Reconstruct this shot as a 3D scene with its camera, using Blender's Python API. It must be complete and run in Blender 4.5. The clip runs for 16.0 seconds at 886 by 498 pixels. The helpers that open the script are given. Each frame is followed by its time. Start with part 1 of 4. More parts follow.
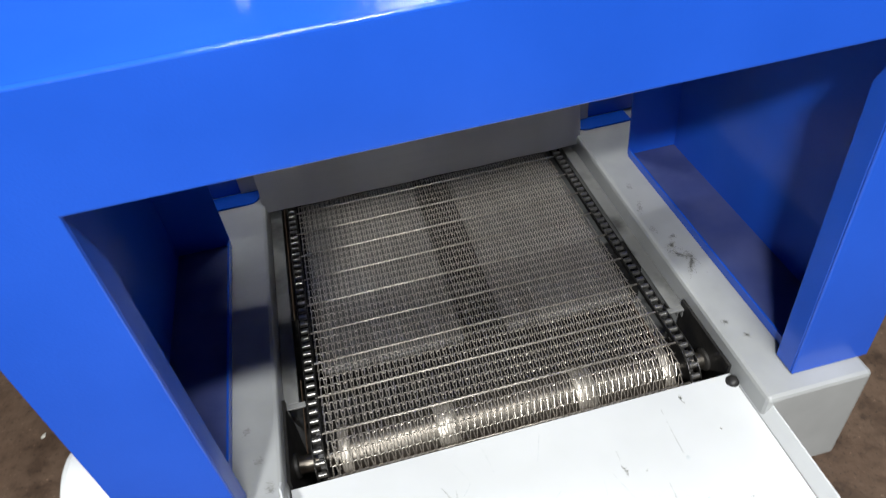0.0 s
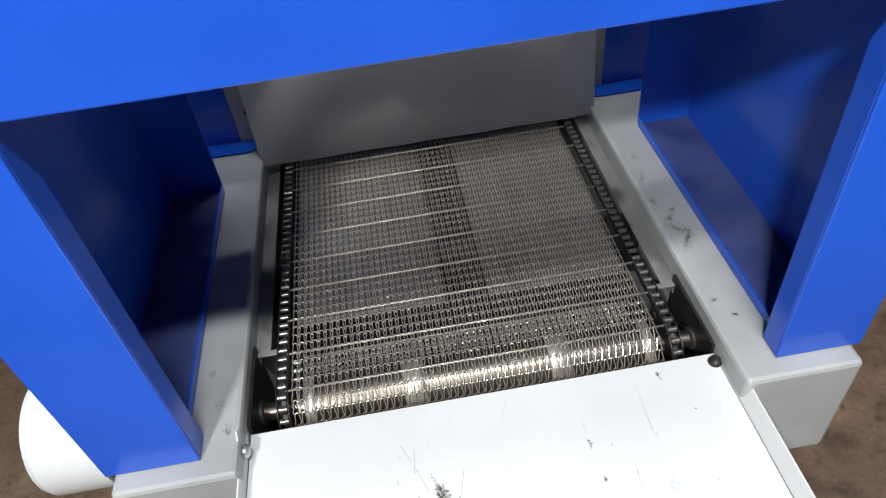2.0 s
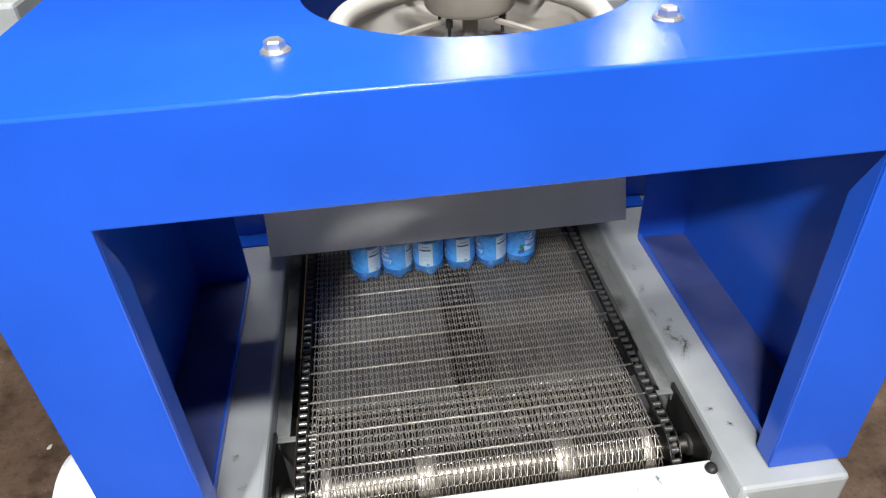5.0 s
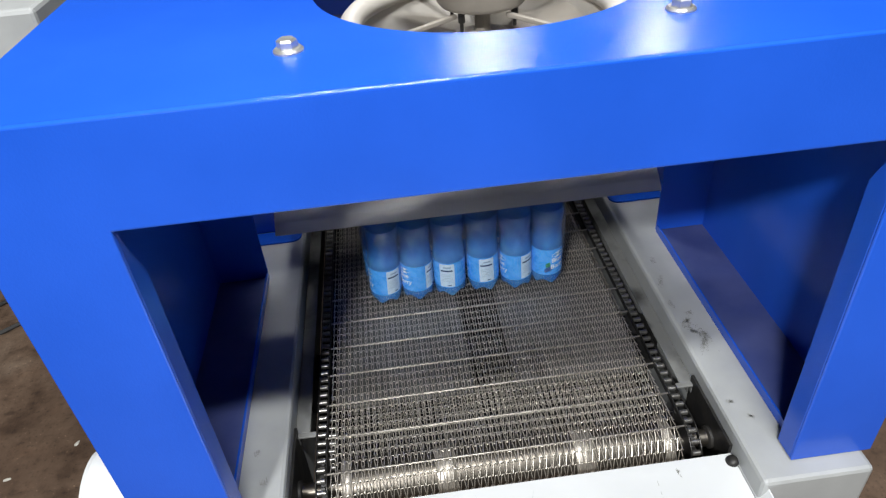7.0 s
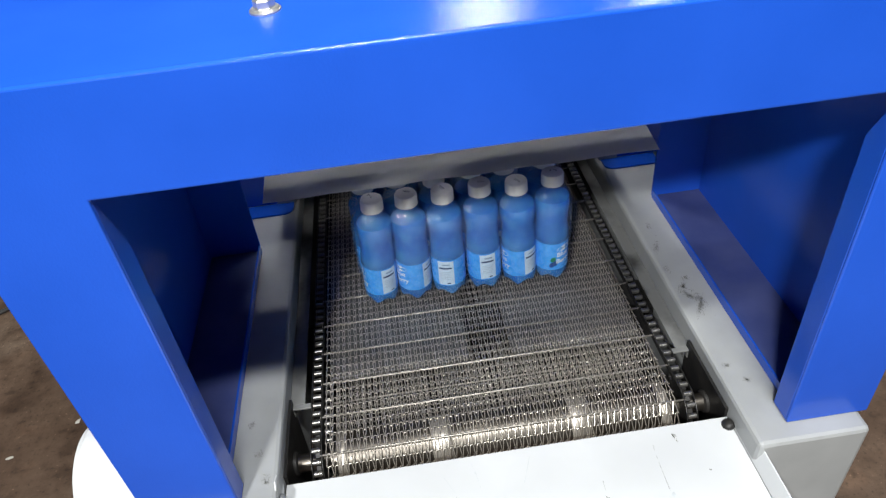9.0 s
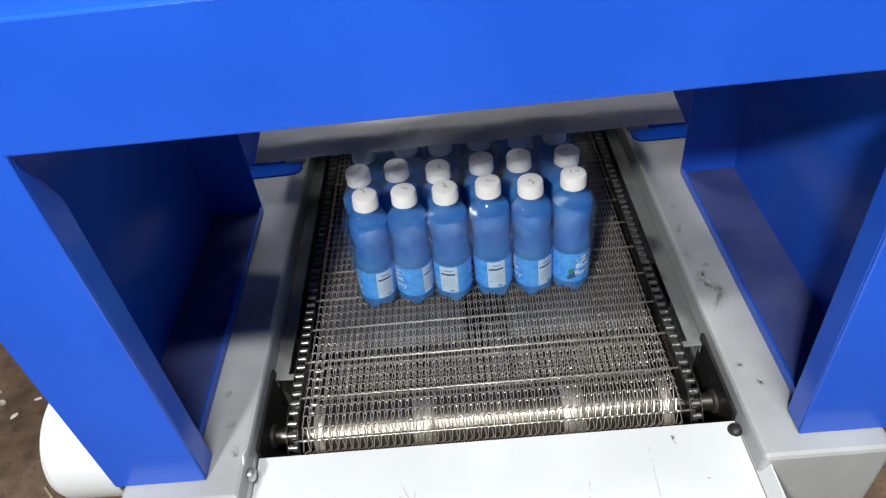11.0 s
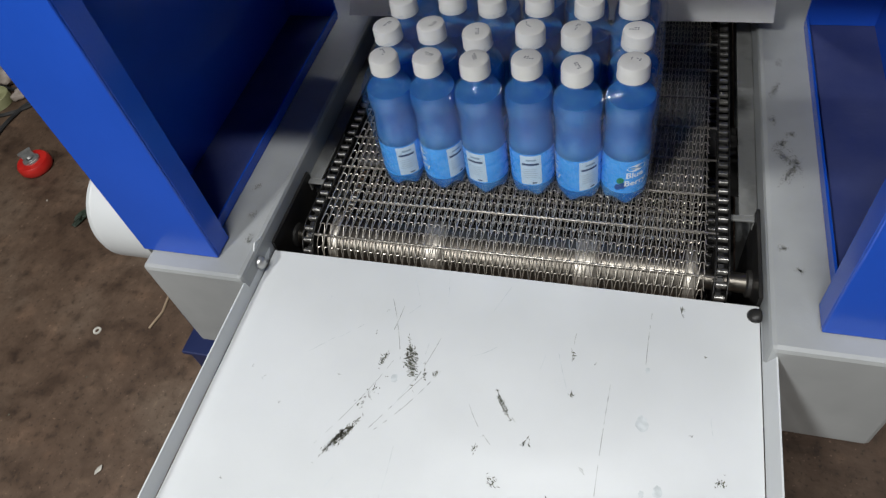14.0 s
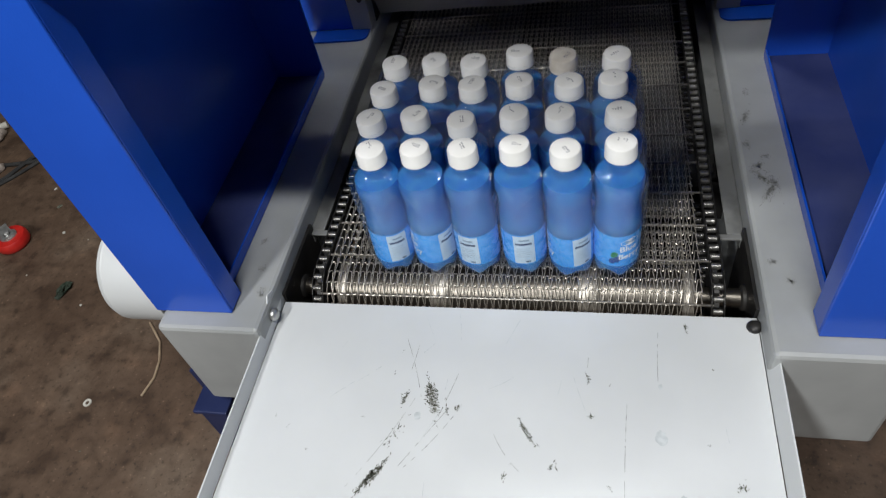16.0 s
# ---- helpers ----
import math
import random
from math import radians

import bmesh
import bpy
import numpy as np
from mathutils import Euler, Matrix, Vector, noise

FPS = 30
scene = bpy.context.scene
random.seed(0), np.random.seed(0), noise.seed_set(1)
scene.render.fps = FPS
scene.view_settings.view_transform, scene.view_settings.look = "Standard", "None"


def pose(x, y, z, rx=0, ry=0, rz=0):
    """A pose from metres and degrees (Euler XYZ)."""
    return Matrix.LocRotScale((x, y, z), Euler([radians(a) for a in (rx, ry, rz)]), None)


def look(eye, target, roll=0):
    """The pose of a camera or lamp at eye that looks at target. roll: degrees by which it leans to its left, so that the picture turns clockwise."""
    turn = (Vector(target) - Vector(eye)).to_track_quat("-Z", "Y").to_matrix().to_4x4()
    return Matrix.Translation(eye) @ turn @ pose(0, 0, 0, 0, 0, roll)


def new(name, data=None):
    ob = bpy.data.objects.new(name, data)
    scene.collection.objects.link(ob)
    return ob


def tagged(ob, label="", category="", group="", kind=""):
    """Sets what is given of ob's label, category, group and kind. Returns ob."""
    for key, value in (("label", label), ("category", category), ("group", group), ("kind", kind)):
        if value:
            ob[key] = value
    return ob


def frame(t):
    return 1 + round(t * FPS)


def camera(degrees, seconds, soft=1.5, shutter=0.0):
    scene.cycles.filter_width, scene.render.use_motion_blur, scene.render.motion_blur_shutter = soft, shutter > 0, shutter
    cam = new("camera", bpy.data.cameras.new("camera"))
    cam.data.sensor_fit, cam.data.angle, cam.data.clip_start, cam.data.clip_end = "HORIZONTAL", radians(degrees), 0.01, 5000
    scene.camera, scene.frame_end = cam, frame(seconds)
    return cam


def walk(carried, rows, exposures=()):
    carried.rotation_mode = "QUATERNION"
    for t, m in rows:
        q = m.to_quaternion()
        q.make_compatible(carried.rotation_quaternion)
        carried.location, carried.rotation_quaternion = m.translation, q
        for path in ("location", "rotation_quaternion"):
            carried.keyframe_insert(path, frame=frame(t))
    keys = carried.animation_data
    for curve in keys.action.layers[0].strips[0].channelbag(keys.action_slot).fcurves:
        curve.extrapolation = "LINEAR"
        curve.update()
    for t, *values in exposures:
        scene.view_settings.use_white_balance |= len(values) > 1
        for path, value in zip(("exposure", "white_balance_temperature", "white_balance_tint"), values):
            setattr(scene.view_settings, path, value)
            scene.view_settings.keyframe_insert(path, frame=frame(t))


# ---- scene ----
cam = camera(66.0, 16.0, 1.25, 0.5)
EXPOSURES = [(0, 0.06), (1.0, 0.16), (2.0, 0.06), (3.5, 0.05), (4.0, 0.42), (6.5, 0.10), (9.5, 0.10), (12.0, 0.06), (12.5, -0.04), (13.0, -0.38), (13.6, -0.64), (16, -0.64)]
PATH = [
    (0, (-0.136, -0.455, 1.616), (0.074, 1.021, 0.282), -7.8),
    (0.5, (-0.077, -0.436, 1.586), (0.018, 1.029, 0.228), -7.1),
    (1, (-0.068, -0.44, 1.568), (-0.07, 0.982, 0.161), -10.1),
    (1.5, (-0.058, -0.468, 1.569), (-0.045, 0.971, 0.179), -10.1),
    (2, (-0.059, -0.469, 1.57), (0.023, 0.984, 0.198), -7.3),
    (2.5, (-0.074, -0.482, 1.57), (-0.01, 0.968, 0.194), -5.5),
    (3, (-0.08, -0.489, 1.565), (0.002, 0.943, 0.171), -5.0),
    (3.5, (-0.093, -0.496, 1.587), (0.001, 1.012, 0.276), -3.8),
    (4, (-0.108, -0.507, 1.623), (0.061, 1.098, 0.442), -1.8),
    (6.5, (-0.102, -0.508, 1.644), (0.002, 1.102, 0.461), -4.9),
    (7, (-0.102, -0.509, 1.641), (-0.005, 1.094, 0.45), -4.9),
    (7.5, (-0.096, -0.507, 1.636), (0.008, 1.081, 0.425), -5.4),
    (8, (-0.095, -0.506, 1.632), (0.0, 1.07, 0.404), -5.7),
    (8.5, (-0.093, -0.505, 1.631), (0.006, 1.067, 0.399), -5.6),
    (9, (-0.091, -0.506, 1.625), (-0.004, 1.053, 0.376), -6.1),
    (9.5, (-0.092, -0.504, 1.617), (-0.025, 1.031, 0.336), -7.4),
    (12, (0.038, -0.429, 1.557), (-0.101, 0.973, 0.137), -6.7),
    (12.5, (0.026, -0.462, 1.544), (-0.09, 0.824, 0.016), -8.4),
    (13, (0.061, -0.491, 1.548), (-0.227, 0.805, 0.053), -12.5),
    (13.5, (0.141, -0.434, 1.521), (-0.382, 0.706, -0.036), -12.7),
    (14, (0.151, -0.435, 1.515), (-0.363, 0.708, -0.044), -13.1),
    (14.5, (0.109, -0.466, 1.525), (-0.283, 0.749, -0.015), -13.1),
    (15, (0.113, -0.472, 1.533), (-0.229, 0.774, 0.007), -12.1),
    (15.5, (0.117, -0.473, 1.537), (-0.303, 0.771, 0.028), -14.0),
    (16, (0.115, -0.473, 1.542), (-0.324, 0.795, 0.058), -13.5),
]
walk(cam, [(t, look(eye, target, roll)) for t, eye, target, roll in PATH], EXPOSURES)

# world, lamps and exposure
world = bpy.data.worlds.new("hall_air")
scene.world = world
world.use_nodes = True
world.node_tree.nodes["Background"].inputs[0].default_value = (0.75, 0.85, 1.0, 1)
world.node_tree.nodes["Background"].inputs[1].default_value = 0.15


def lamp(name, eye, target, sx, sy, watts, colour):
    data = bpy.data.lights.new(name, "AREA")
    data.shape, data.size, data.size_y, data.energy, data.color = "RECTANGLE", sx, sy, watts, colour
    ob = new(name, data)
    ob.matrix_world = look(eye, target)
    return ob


COOL = (0.965, 0.975, 0.965)
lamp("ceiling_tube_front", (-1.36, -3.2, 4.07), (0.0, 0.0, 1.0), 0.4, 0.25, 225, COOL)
lamp("ceiling_tube_middle", (0.2, -1.45, 4.4), (0.0, 0.0, 0.9), 1.1, 0.20, 140, COOL)
lamp("ceiling_tube_above", (0.1, 0.60, 4.4), (0.05, 0.60, 1.2), 1.1, 0.20, 55, COOL)
lamp("ceiling_tube_behind", (-0.36, 1.56, 4.4), (-0.35, 0.45, 0.9), 0.5, 0.15, 30, COOL)
lamp("ceiling_tube_far", (0.75, 5.0, 3.45), (0.0, 0.0, 1.2), 0.45, 0.22, 11, COOL)
lamp("ceiling_tube_far_side", (2.2, 5.0, 3.7), (0.0, 0.0, 1.2), 0.22, 0.8, 11, COOL)
scene.view_settings.exposure = 0.0


# ---- materials ----
def nodes_of(name):
    m = bpy.data.materials.new(name)
    m.use_nodes = True
    nt = m.node_tree
    return m, nt, nt.nodes["Principled BSDF"]


def link(nt, a, b):
    nt.links.new(a, b)


def noise_node(nt, scale, detail=4.0, stretch=None):
    co = nt.nodes.new("ShaderNodeTexCoord")
    src = co.outputs["Object"]
    if stretch:
        mp = nt.nodes.new("ShaderNodeMapping")
        mp.inputs["Scale"].default_value = stretch
        link(nt, src, mp.inputs[0])
        src = mp.outputs[0]
    n = nt.nodes.new("ShaderNodeTexNoise")
    n.inputs["Scale"].default_value, n.inputs["Detail"].default_value = scale, detail
    link(nt, src, n.inputs["Vector"])
    return n.outputs["Fac"]


def ramp(nt, fac, stops):
    r = nt.nodes.new("ShaderNodeValToRGB")
    e = r.color_ramp.elements
    while len(e) < len(stops):
        e.new(0.5)
    for k, (p, c) in zip(e, stops):
        k.position, k.color = p, (*c, 1)
    link(nt, fac, r.inputs[0])
    return r.outputs[0]


def surface(name, c1, c2, rough=0.5, metal=0.0, big=6.0, fine=120.0, bump=0.15, rough_var=0.1, coat=0.0, stretch=None, lo=0.35, hi=0.65):
    """Two scales of variation: a broad mottle in the colour, a fine grain in relief and gloss."""
    m, nt, p = nodes_of(name)
    link(nt, ramp(nt, noise_node(nt, big, 5, stretch), [(lo, c1), (hi, c2)]), p.inputs["Base Color"])
    g = noise_node(nt, fine, 3, stretch)
    mr = nt.nodes.new("ShaderNodeMapRange")
    mr.inputs[3].default_value, mr.inputs[4].default_value = max(rough - rough_var, 0.03), min(rough + rough_var, 1)
    link(nt, noise_node(nt, big * 2.3, 4, stretch), mr.inputs[0])
    link(nt, mr.outputs[0], p.inputs["Roughness"])
    b = nt.nodes.new("ShaderNodeBump")
    b.inputs["Strength"].default_value, b.inputs["Distance"].default_value = bump, 0.001
    link(nt, g, b.inputs["Height"])
    link(nt, b.outputs[0], p.inputs["Normal"])
    p.inputs["Metallic"].default_value = metal
    p.inputs["Coat Weight"].default_value = coat
    p.inputs["Coat Roughness"].default_value = 0.08
    return m


M_BLUE = surface("blue_powder_coat", (0.010, 0.078, 0.50), (0.014, 0.092, 0.57), 0.19, 0, 5, 420, 0.18, 0.06)
# Greyed by dust, and darkened to put the hood's inside shade into the colour.
M_DUSTY_SHADE = surface("dusty_blue_paint", (0.035, 0.050, 0.17), (0.060, 0.075, 0.20), 0.55, 0, 14, 200, 0.2)
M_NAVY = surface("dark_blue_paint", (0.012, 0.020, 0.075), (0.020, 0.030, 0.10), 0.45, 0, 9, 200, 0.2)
M_GREY = surface("grey_machine_paint", (0.28, 0.29, 0.292), (0.37, 0.38, 0.38), 0.42, 0, 7, 260, 0.12)
M_GREY_WORN = surface("worn_grey_paint", (0.04, 0.04, 0.038), (0.16, 0.162, 0.158), 0.45, 0, 16, 180, 0.2, lo=0.30, hi=0.52)
M_TRAY = surface("white_tray_paint", (0.53, 0.545, 0.55), (0.60, 0.615, 0.62), 0.48, 0, 4, 300, 0.06, 0.08)
M_STEEL = surface("bright_steel_wire", (0.50, 0.46, 0.405), (0.70, 0.655, 0.585), 0.35, 0.80, 60, 500, 0.2)
M_ROLLER = surface("polished_roller_steel", (0.085, 0.075, 0.063), (0.16, 0.145, 0.125), 0.33, 0.95, 25, 300, 0.15, stretch=(0.2, 1, 1))
M_CHAIN = surface("oily_chain_steel", (0.018, 0.018, 0.019), (0.05, 0.048, 0.045), 0.40, 0.6, 70, 300, 0.3)
M_PIN = surface("chain_pin_steel", (0.42, 0.41, 0.39), (0.56, 0.55, 0.53), 0.38, 0.8, 70, 300, 0.2)
M_CROLL = surface("oily_chain_roller", (0.14, 0.135, 0.125), (0.32, 0.31, 0.29), 0.30, 0.85, 90, 300, 0.2)
M_ROD = surface("worn_rod_steel", (0.24, 0.22, 0.19), (0.40, 0.37, 0.33), 0.40, 0.75, 70, 300, 0.2)
M_BLACK = surface("black_oily_steel", (0.012, 0.012, 0.013), (0.03, 0.028, 0.026), 0.5, 0.3, 20, 150, 0.3)
M_PLATE = surface("dull_slider_plate", (0.10, 0.095, 0.090), (0.16, 0.155, 0.148), 0.40, 0.4, 9, 160, 0.3, stretch=(3, 1, 1))
# Near-black tone for the tunnel's inside walls.
M_LINING = surface("sooty_tunnel_lining", (0.014, 0.013, 0.013), (0.035, 0.032, 0.030), 0.7, 0.2, 8, 60, 0.3)
M_RUBBER = surface("grey_rubber_sheet", (0.66, 0.655, 0.64), (0.76, 0.75, 0.735), 0.55, 0, 5, 140, 0.15)
M_CREAM = surface("cream_fan_paint", (0.40, 0.375, 0.34), (0.48, 0.455, 0.415), 0.35, 0, 10, 200, 0.1)
# Browner, darker cream for the parts inside the guard ring.
M_ROTOR = surface("dusty_fan_enamel", (0.20, 0.18, 0.155), (0.27, 0.245, 0.215), 0.5, 0, 14, 200, 0.15)
M_ZINC = surface("zinc_bolt", (0.42, 0.42, 0.41), (0.60, 0.60, 0.59), 0.32, 0.75, 60, 300, 0.15)
M_CAP = surface("white_cap_plastic", (0.76, 0.75, 0.72), (0.82, 0.81, 0.79), 0.40, 0, 40, 400, 0.05)
M_INK = surface("grey_ink", (0.16, 0.16, 0.18), (0.30, 0.30, 0.33), 0.6, 0, 600, 900, 0.05)
M_LABEL = surface("blue_label_film", (0.05, 0.31, 0.82), (0.08, 0.38, 0.88), 0.28, 0, 45, 200, 0.03)
M_PANEL = surface("pale_label_print", (0.48, 0.62, 0.75), (0.58, 0.70, 0.80), 0.32, 0, 120, 300, 0.03)
M_PRINT = surface("white_label_print", (0.74, 0.78, 0.82), (0.82, 0.85, 0.88), 0.3, 0, 80, 300, 0.03)
M_BAR = surface("dark_label_print", (0.02, 0.05, 0.13), (0.04, 0.08, 0.18), 0.35, 0, 80, 300, 0.03)
M_LINE = surface("grey_label_print", (0.22, 0.32, 0.43), (0.30, 0.40, 0.50), 0.35, 0, 80, 300, 0.03)
M_GREEN = surface("green_label_print", (0.02, 0.20, 0.08), (0.05, 0.34, 0.14), 0.35, 0, 80, 300, 0.03)
M_BERRY = surface("navy_berry_print", (0.01, 0.04, 0.20), (0.03, 0.09, 0.34), 0.35, 0, 80, 300, 0.03)
M_SCUFF = surface("dark_scuff", (0.03, 0.035, 0.022), (0.16, 0.16, 0.12), 0.7, 0, 260, 700, 0.4)
M_FAINT = surface("faint_scuff", (0.20, 0.21, 0.20), (0.46, 0.48, 0.47), 0.55, 0, 200, 600, 0.2)
M_RUB = surface("pale_rub_mark", (0.42, 0.45, 0.46), (0.56, 0.59, 0.60), 0.5, 0, 120, 600, 0.1)
M_SMUDGE = surface("grey_smudge", (0.20, 0.20, 0.19), (0.29, 0.29, 0.28), 0.6, 0, 200, 600, 0.2)
M_RED = surface("red_wheel_rubber", (0.42, 0.012, 0.010), (0.55, 0.025, 0.018), 0.4, 0, 20, 200, 0.1)
M_CABLE = surface("black_cable_rubber", (0.015, 0.015, 0.016), (0.04, 0.04, 0.04), 0.5, 0, 20, 200, 0.1)
M_STRAW = surface("tan_strap", (0.30, 0.22, 0.15), (0.42, 0.32, 0.22), 0.5, 0, 30, 200, 0.1)
M_PALE = surface("pale_scrap", (0.45, 0.43, 0.38), (0.62, 0.60, 0.55), 0.6, 0, 30, 200, 0.1)
M_WALL = surface("painted_hall_wall", (0.10, 0.105, 0.11), (0.14, 0.145, 0.15), 0.8, 0, 0.8, 30, 0.2)
M_CEIL = surface("grey_roof_sheet", (0.16, 0.165, 0.17), (0.22, 0.225, 0.23), 0.7, 0, 0.8, 30, 0.2)


def make_floor_material():
    m, nt, p = nodes_of("dirty_concrete")
    a = ramp(nt, noise_node(nt, 2.6, 8), [(0.30, (0.072, 0.042, 0.026)), (0.55, (0.108, 0.070, 0.047)), (0.75, (0.155, 0.116, 0.086))])
    d = ramp(nt, noise_node(nt, 26, 9), [(0.30, (0.50, 0.47, 0.45)), (0.44, (0.88, 0.86, 0.84)), (0.60, (1.0, 1.0, 1.0)), (0.76, (1.3, 1.3, 1.28))])
    mx = nt.nodes.new("ShaderNodeMix")
    mx.data_type, mx.blend_type = "RGBA", "MULTIPLY"
    mx.inputs[0].default_value = 1.0
    link(nt, a, mx.inputs[6])
    link(nt, d, mx.inputs[7])
    # pale grit and dark oil spots trodden into the surface
    m2 = nt.nodes.new("ShaderNodeMix")
    m2.data_type, m2.blend_type = "RGBA", "MULTIPLY"
    m2.inputs[0].default_value = 1.0
    link(nt, mx.outputs[2], m2.inputs[6])
    link(nt, ramp(nt, noise_node(nt, 95, 3), [(0.30, (0.55, 0.55, 0.55)), (0.42, (1.0, 1.0, 1.0)), (0.66, (1.0, 1.0, 1.0)), (0.74, (2.1, 2.2, 2.3))]), m2.inputs[7])
    m3 = nt.nodes.new("ShaderNodeMix")
    m3.data_type, m3.blend_type = "RGBA", "MULTIPLY"
    m3.inputs[0].default_value = 1.0
    link(nt, m2.outputs[2], m3.inputs[6])
    link(nt, ramp(nt, noise_node(nt, 9, 7), [(0.34, (0.62, 0.58, 0.55)), (0.46, (1.0, 1.0, 1.0)), (0.60, (1.05, 1.05, 1.05)), (0.72, (1.45, 1.42, 1.40))]), m3.inputs[7])
    link(nt, m3.outputs[2], p.inputs["Base Color"])
    p.inputs["Roughness"].default_value = 0.62
    b = nt.nodes.new("ShaderNodeBump")
    b.inputs["Strength"].default_value, b.inputs["Distance"].default_value = 0.5, 0.004
    link(nt, noise_node(nt, 60, 6), b.inputs["Height"])
    link(nt, b.outputs[0], p.inputs["Normal"])
    return m


def clear_material(name, tint, gloss, rough, haze, haze_colour=(0.7, 0.8, 0.95), wrinkle=0.0, scale=60.0):
    """A thin clear sheet: light passes straight on, with a sheen that grows at grazing angles and a little haze."""
    m, nt, p = nodes_of(name)
    nt.nodes.remove(p)
    out = nt.nodes["Material Output"]
    tr, gl, di = (nt.nodes.new("ShaderNodeBsdf" + k) for k in ("Transparent", "Glossy", "Diffuse"))
    tr.inputs[0].default_value = (*tint, 1)
    gl.inputs["Roughness"].default_value = rough
    di.inputs[0].default_value = (*haze_colour, 1)
    m1, m2 = nt.nodes.new("ShaderNodeMixShader"), nt.nodes.new("ShaderNodeMixShader")
    mr = nt.nodes.new("ShaderNodeMapRange")
    mr.inputs[1].default_value, mr.inputs[2].default_value = 0.30, 0.85
    mr.inputs[3].default_value, mr.inputs[4].default_value = haze * 0.5, haze * 1.6
    link(nt, noise_node(nt, 38, 5), mr.inputs[0])
    link(nt, mr.outputs[0], m1.inputs[0])
    link(nt, tr.outputs[0], m1.inputs[1])
    link(nt, di.outputs[0], m1.inputs[2])
    lw = nt.nodes.new("ShaderNodeLayerWeight")
    lw.inputs[0].default_value = 0.5
    po, ma = nt.nodes.new("ShaderNodeMath"), nt.nodes.new("ShaderNodeMath")
    po.operation, ma.operation = "POWER", "MULTIPLY_ADD"
    po.inputs[1].default_value = 4.0
    ma.inputs[1].default_value, ma.inputs[2].default_value = 0.60, 0.12 * gloss
    link(nt, lw.outputs["Facing"], po.inputs[0])
    link(nt, po.outputs[0], ma.inputs[0])
    link(nt, ma.outputs[0], m2.inputs[0])
    link(nt, m1.outputs[0], m2.inputs[1])
    link(nt, gl.outputs[0], m2.inputs[2])
    link(nt, m2.outputs[0], out.inputs[0])
    if wrinkle:
        b = nt.nodes.new("ShaderNodeBump")
        b.inputs["Strength"].default_value, b.inputs["Distance"].default_value = wrinkle, 0.004
        link(nt, noise_node(nt, scale, 3), b.inputs["Height"])
        link(nt, b.outputs[0], gl.inputs["Normal"])
    return m


def make_liquid_material():
    """A cloudy drink: part scatters blue, part lets what lies behind shine through."""
    m, nt, p = nodes_of("blue_soft_drink")
    link(nt, ramp(nt, noise_node(nt, 24, 3), [(0.30, (0.015, 0.17, 0.62)), (0.5, (0.04, 0.29, 0.82)), (0.7, (0.13, 0.44, 0.94))]), p.inputs["Base Color"])
    p.inputs["Roughness"].default_value = 0.30
    p.inputs["Specular IOR Level"].default_value = 0.15
    p.inputs["Subsurface Weight"].default_value = 0.4
    p.inputs["Subsurface Radius"].default_value = (0.004, 0.014, 0.035)
    p.inputs["Subsurface Scale"].default_value = 1.0
    tr = nt.nodes.new("ShaderNodeBsdfTransparent")
    tr.inputs[0].default_value = (0.40, 0.68, 0.98, 1)
    mx = nt.nodes.new("ShaderNodeMixShader")
    mx.inputs[0].default_value = 0.48
    link(nt, p.outputs[0], mx.inputs[1])
    link(nt, tr.outputs[0], mx.inputs[2])
    link(nt, mx.outputs[0], nt.nodes["Material Output"].inputs[0])
    return m


M_FLOOR = make_floor_material()
# Blue haze colours on bottle plastic and film paint in the drink's glow.
M_PET = clear_material("clear_bottle_plastic", (0.96, 0.98, 1.0), 0.50, 0.035, 0.09, (0.26, 0.54, 0.95), wrinkle=0.20, scale=45)
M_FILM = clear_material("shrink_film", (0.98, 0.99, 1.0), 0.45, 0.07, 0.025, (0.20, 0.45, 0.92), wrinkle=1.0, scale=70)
M_VEIL = clear_material("shrink_film_veil", (0.97, 0.98, 0.99), 0.42, 0.08, 0.03, (0.70, 0.74, 0.80), wrinkle=1.2, scale=110)
M_CAP_DUSTY = surface("dusty_cap_plastic", (0.50, 0.45, 0.39), (0.66, 0.62, 0.56), 0.5, 0, 40, 400, 0.05)
M_LIQUID = make_liquid_material()


# ---- mesh helpers ----
def part(name, bm, material, parent=None, label="", smooth=False):
    me = bpy.data.meshes.new(name)
    bm.to_mesh(me)
    bm.free()
    me.materials.append(material)
    if smooth:
        me.shade_smooth()
        me.set_sharp_from_angle(angle=radians(42))
    ob = new(name, me)
    ob.parent = parent
    if label:
        ob["label"] = label
    return ob


def again(ob, parent, m=None):
    """Another object on the same mesh."""
    o = new(ob.name.split(".")[0], ob.data)
    o.parent = parent
    if m is not None:
        o.matrix_basis = m
    if "label" in ob:
        o["label"] = ob["label"]
    return o


def add_box(bm, x0, x1, y0, y1, z0, z1, bevel=0.0, turn=None):
    r = bmesh.ops.create_cube(bm, size=1.0)
    vs = r["verts"]
    for v in vs:
        v.co = Vector(((x0 + x1) / 2 + v.co.x * (x1 - x0), (y0 + y1) / 2 + v.co.y * (y1 - y0), (z0 + z1) / 2 + v.co.z * (z1 - z0)))
    if bevel:
        es = list({e for v in vs for e in v.link_edges})
        bmesh.ops.bevel(bm, geom=es, offset=bevel, segments=2, profile=0.5, affect="EDGES")
    return bm


def box(x0, x1, y0, y1, z0, z1, bevel=0.0):
    return add_box(bmesh.new(), x0, x1, y0, y1, z0, z1, bevel)


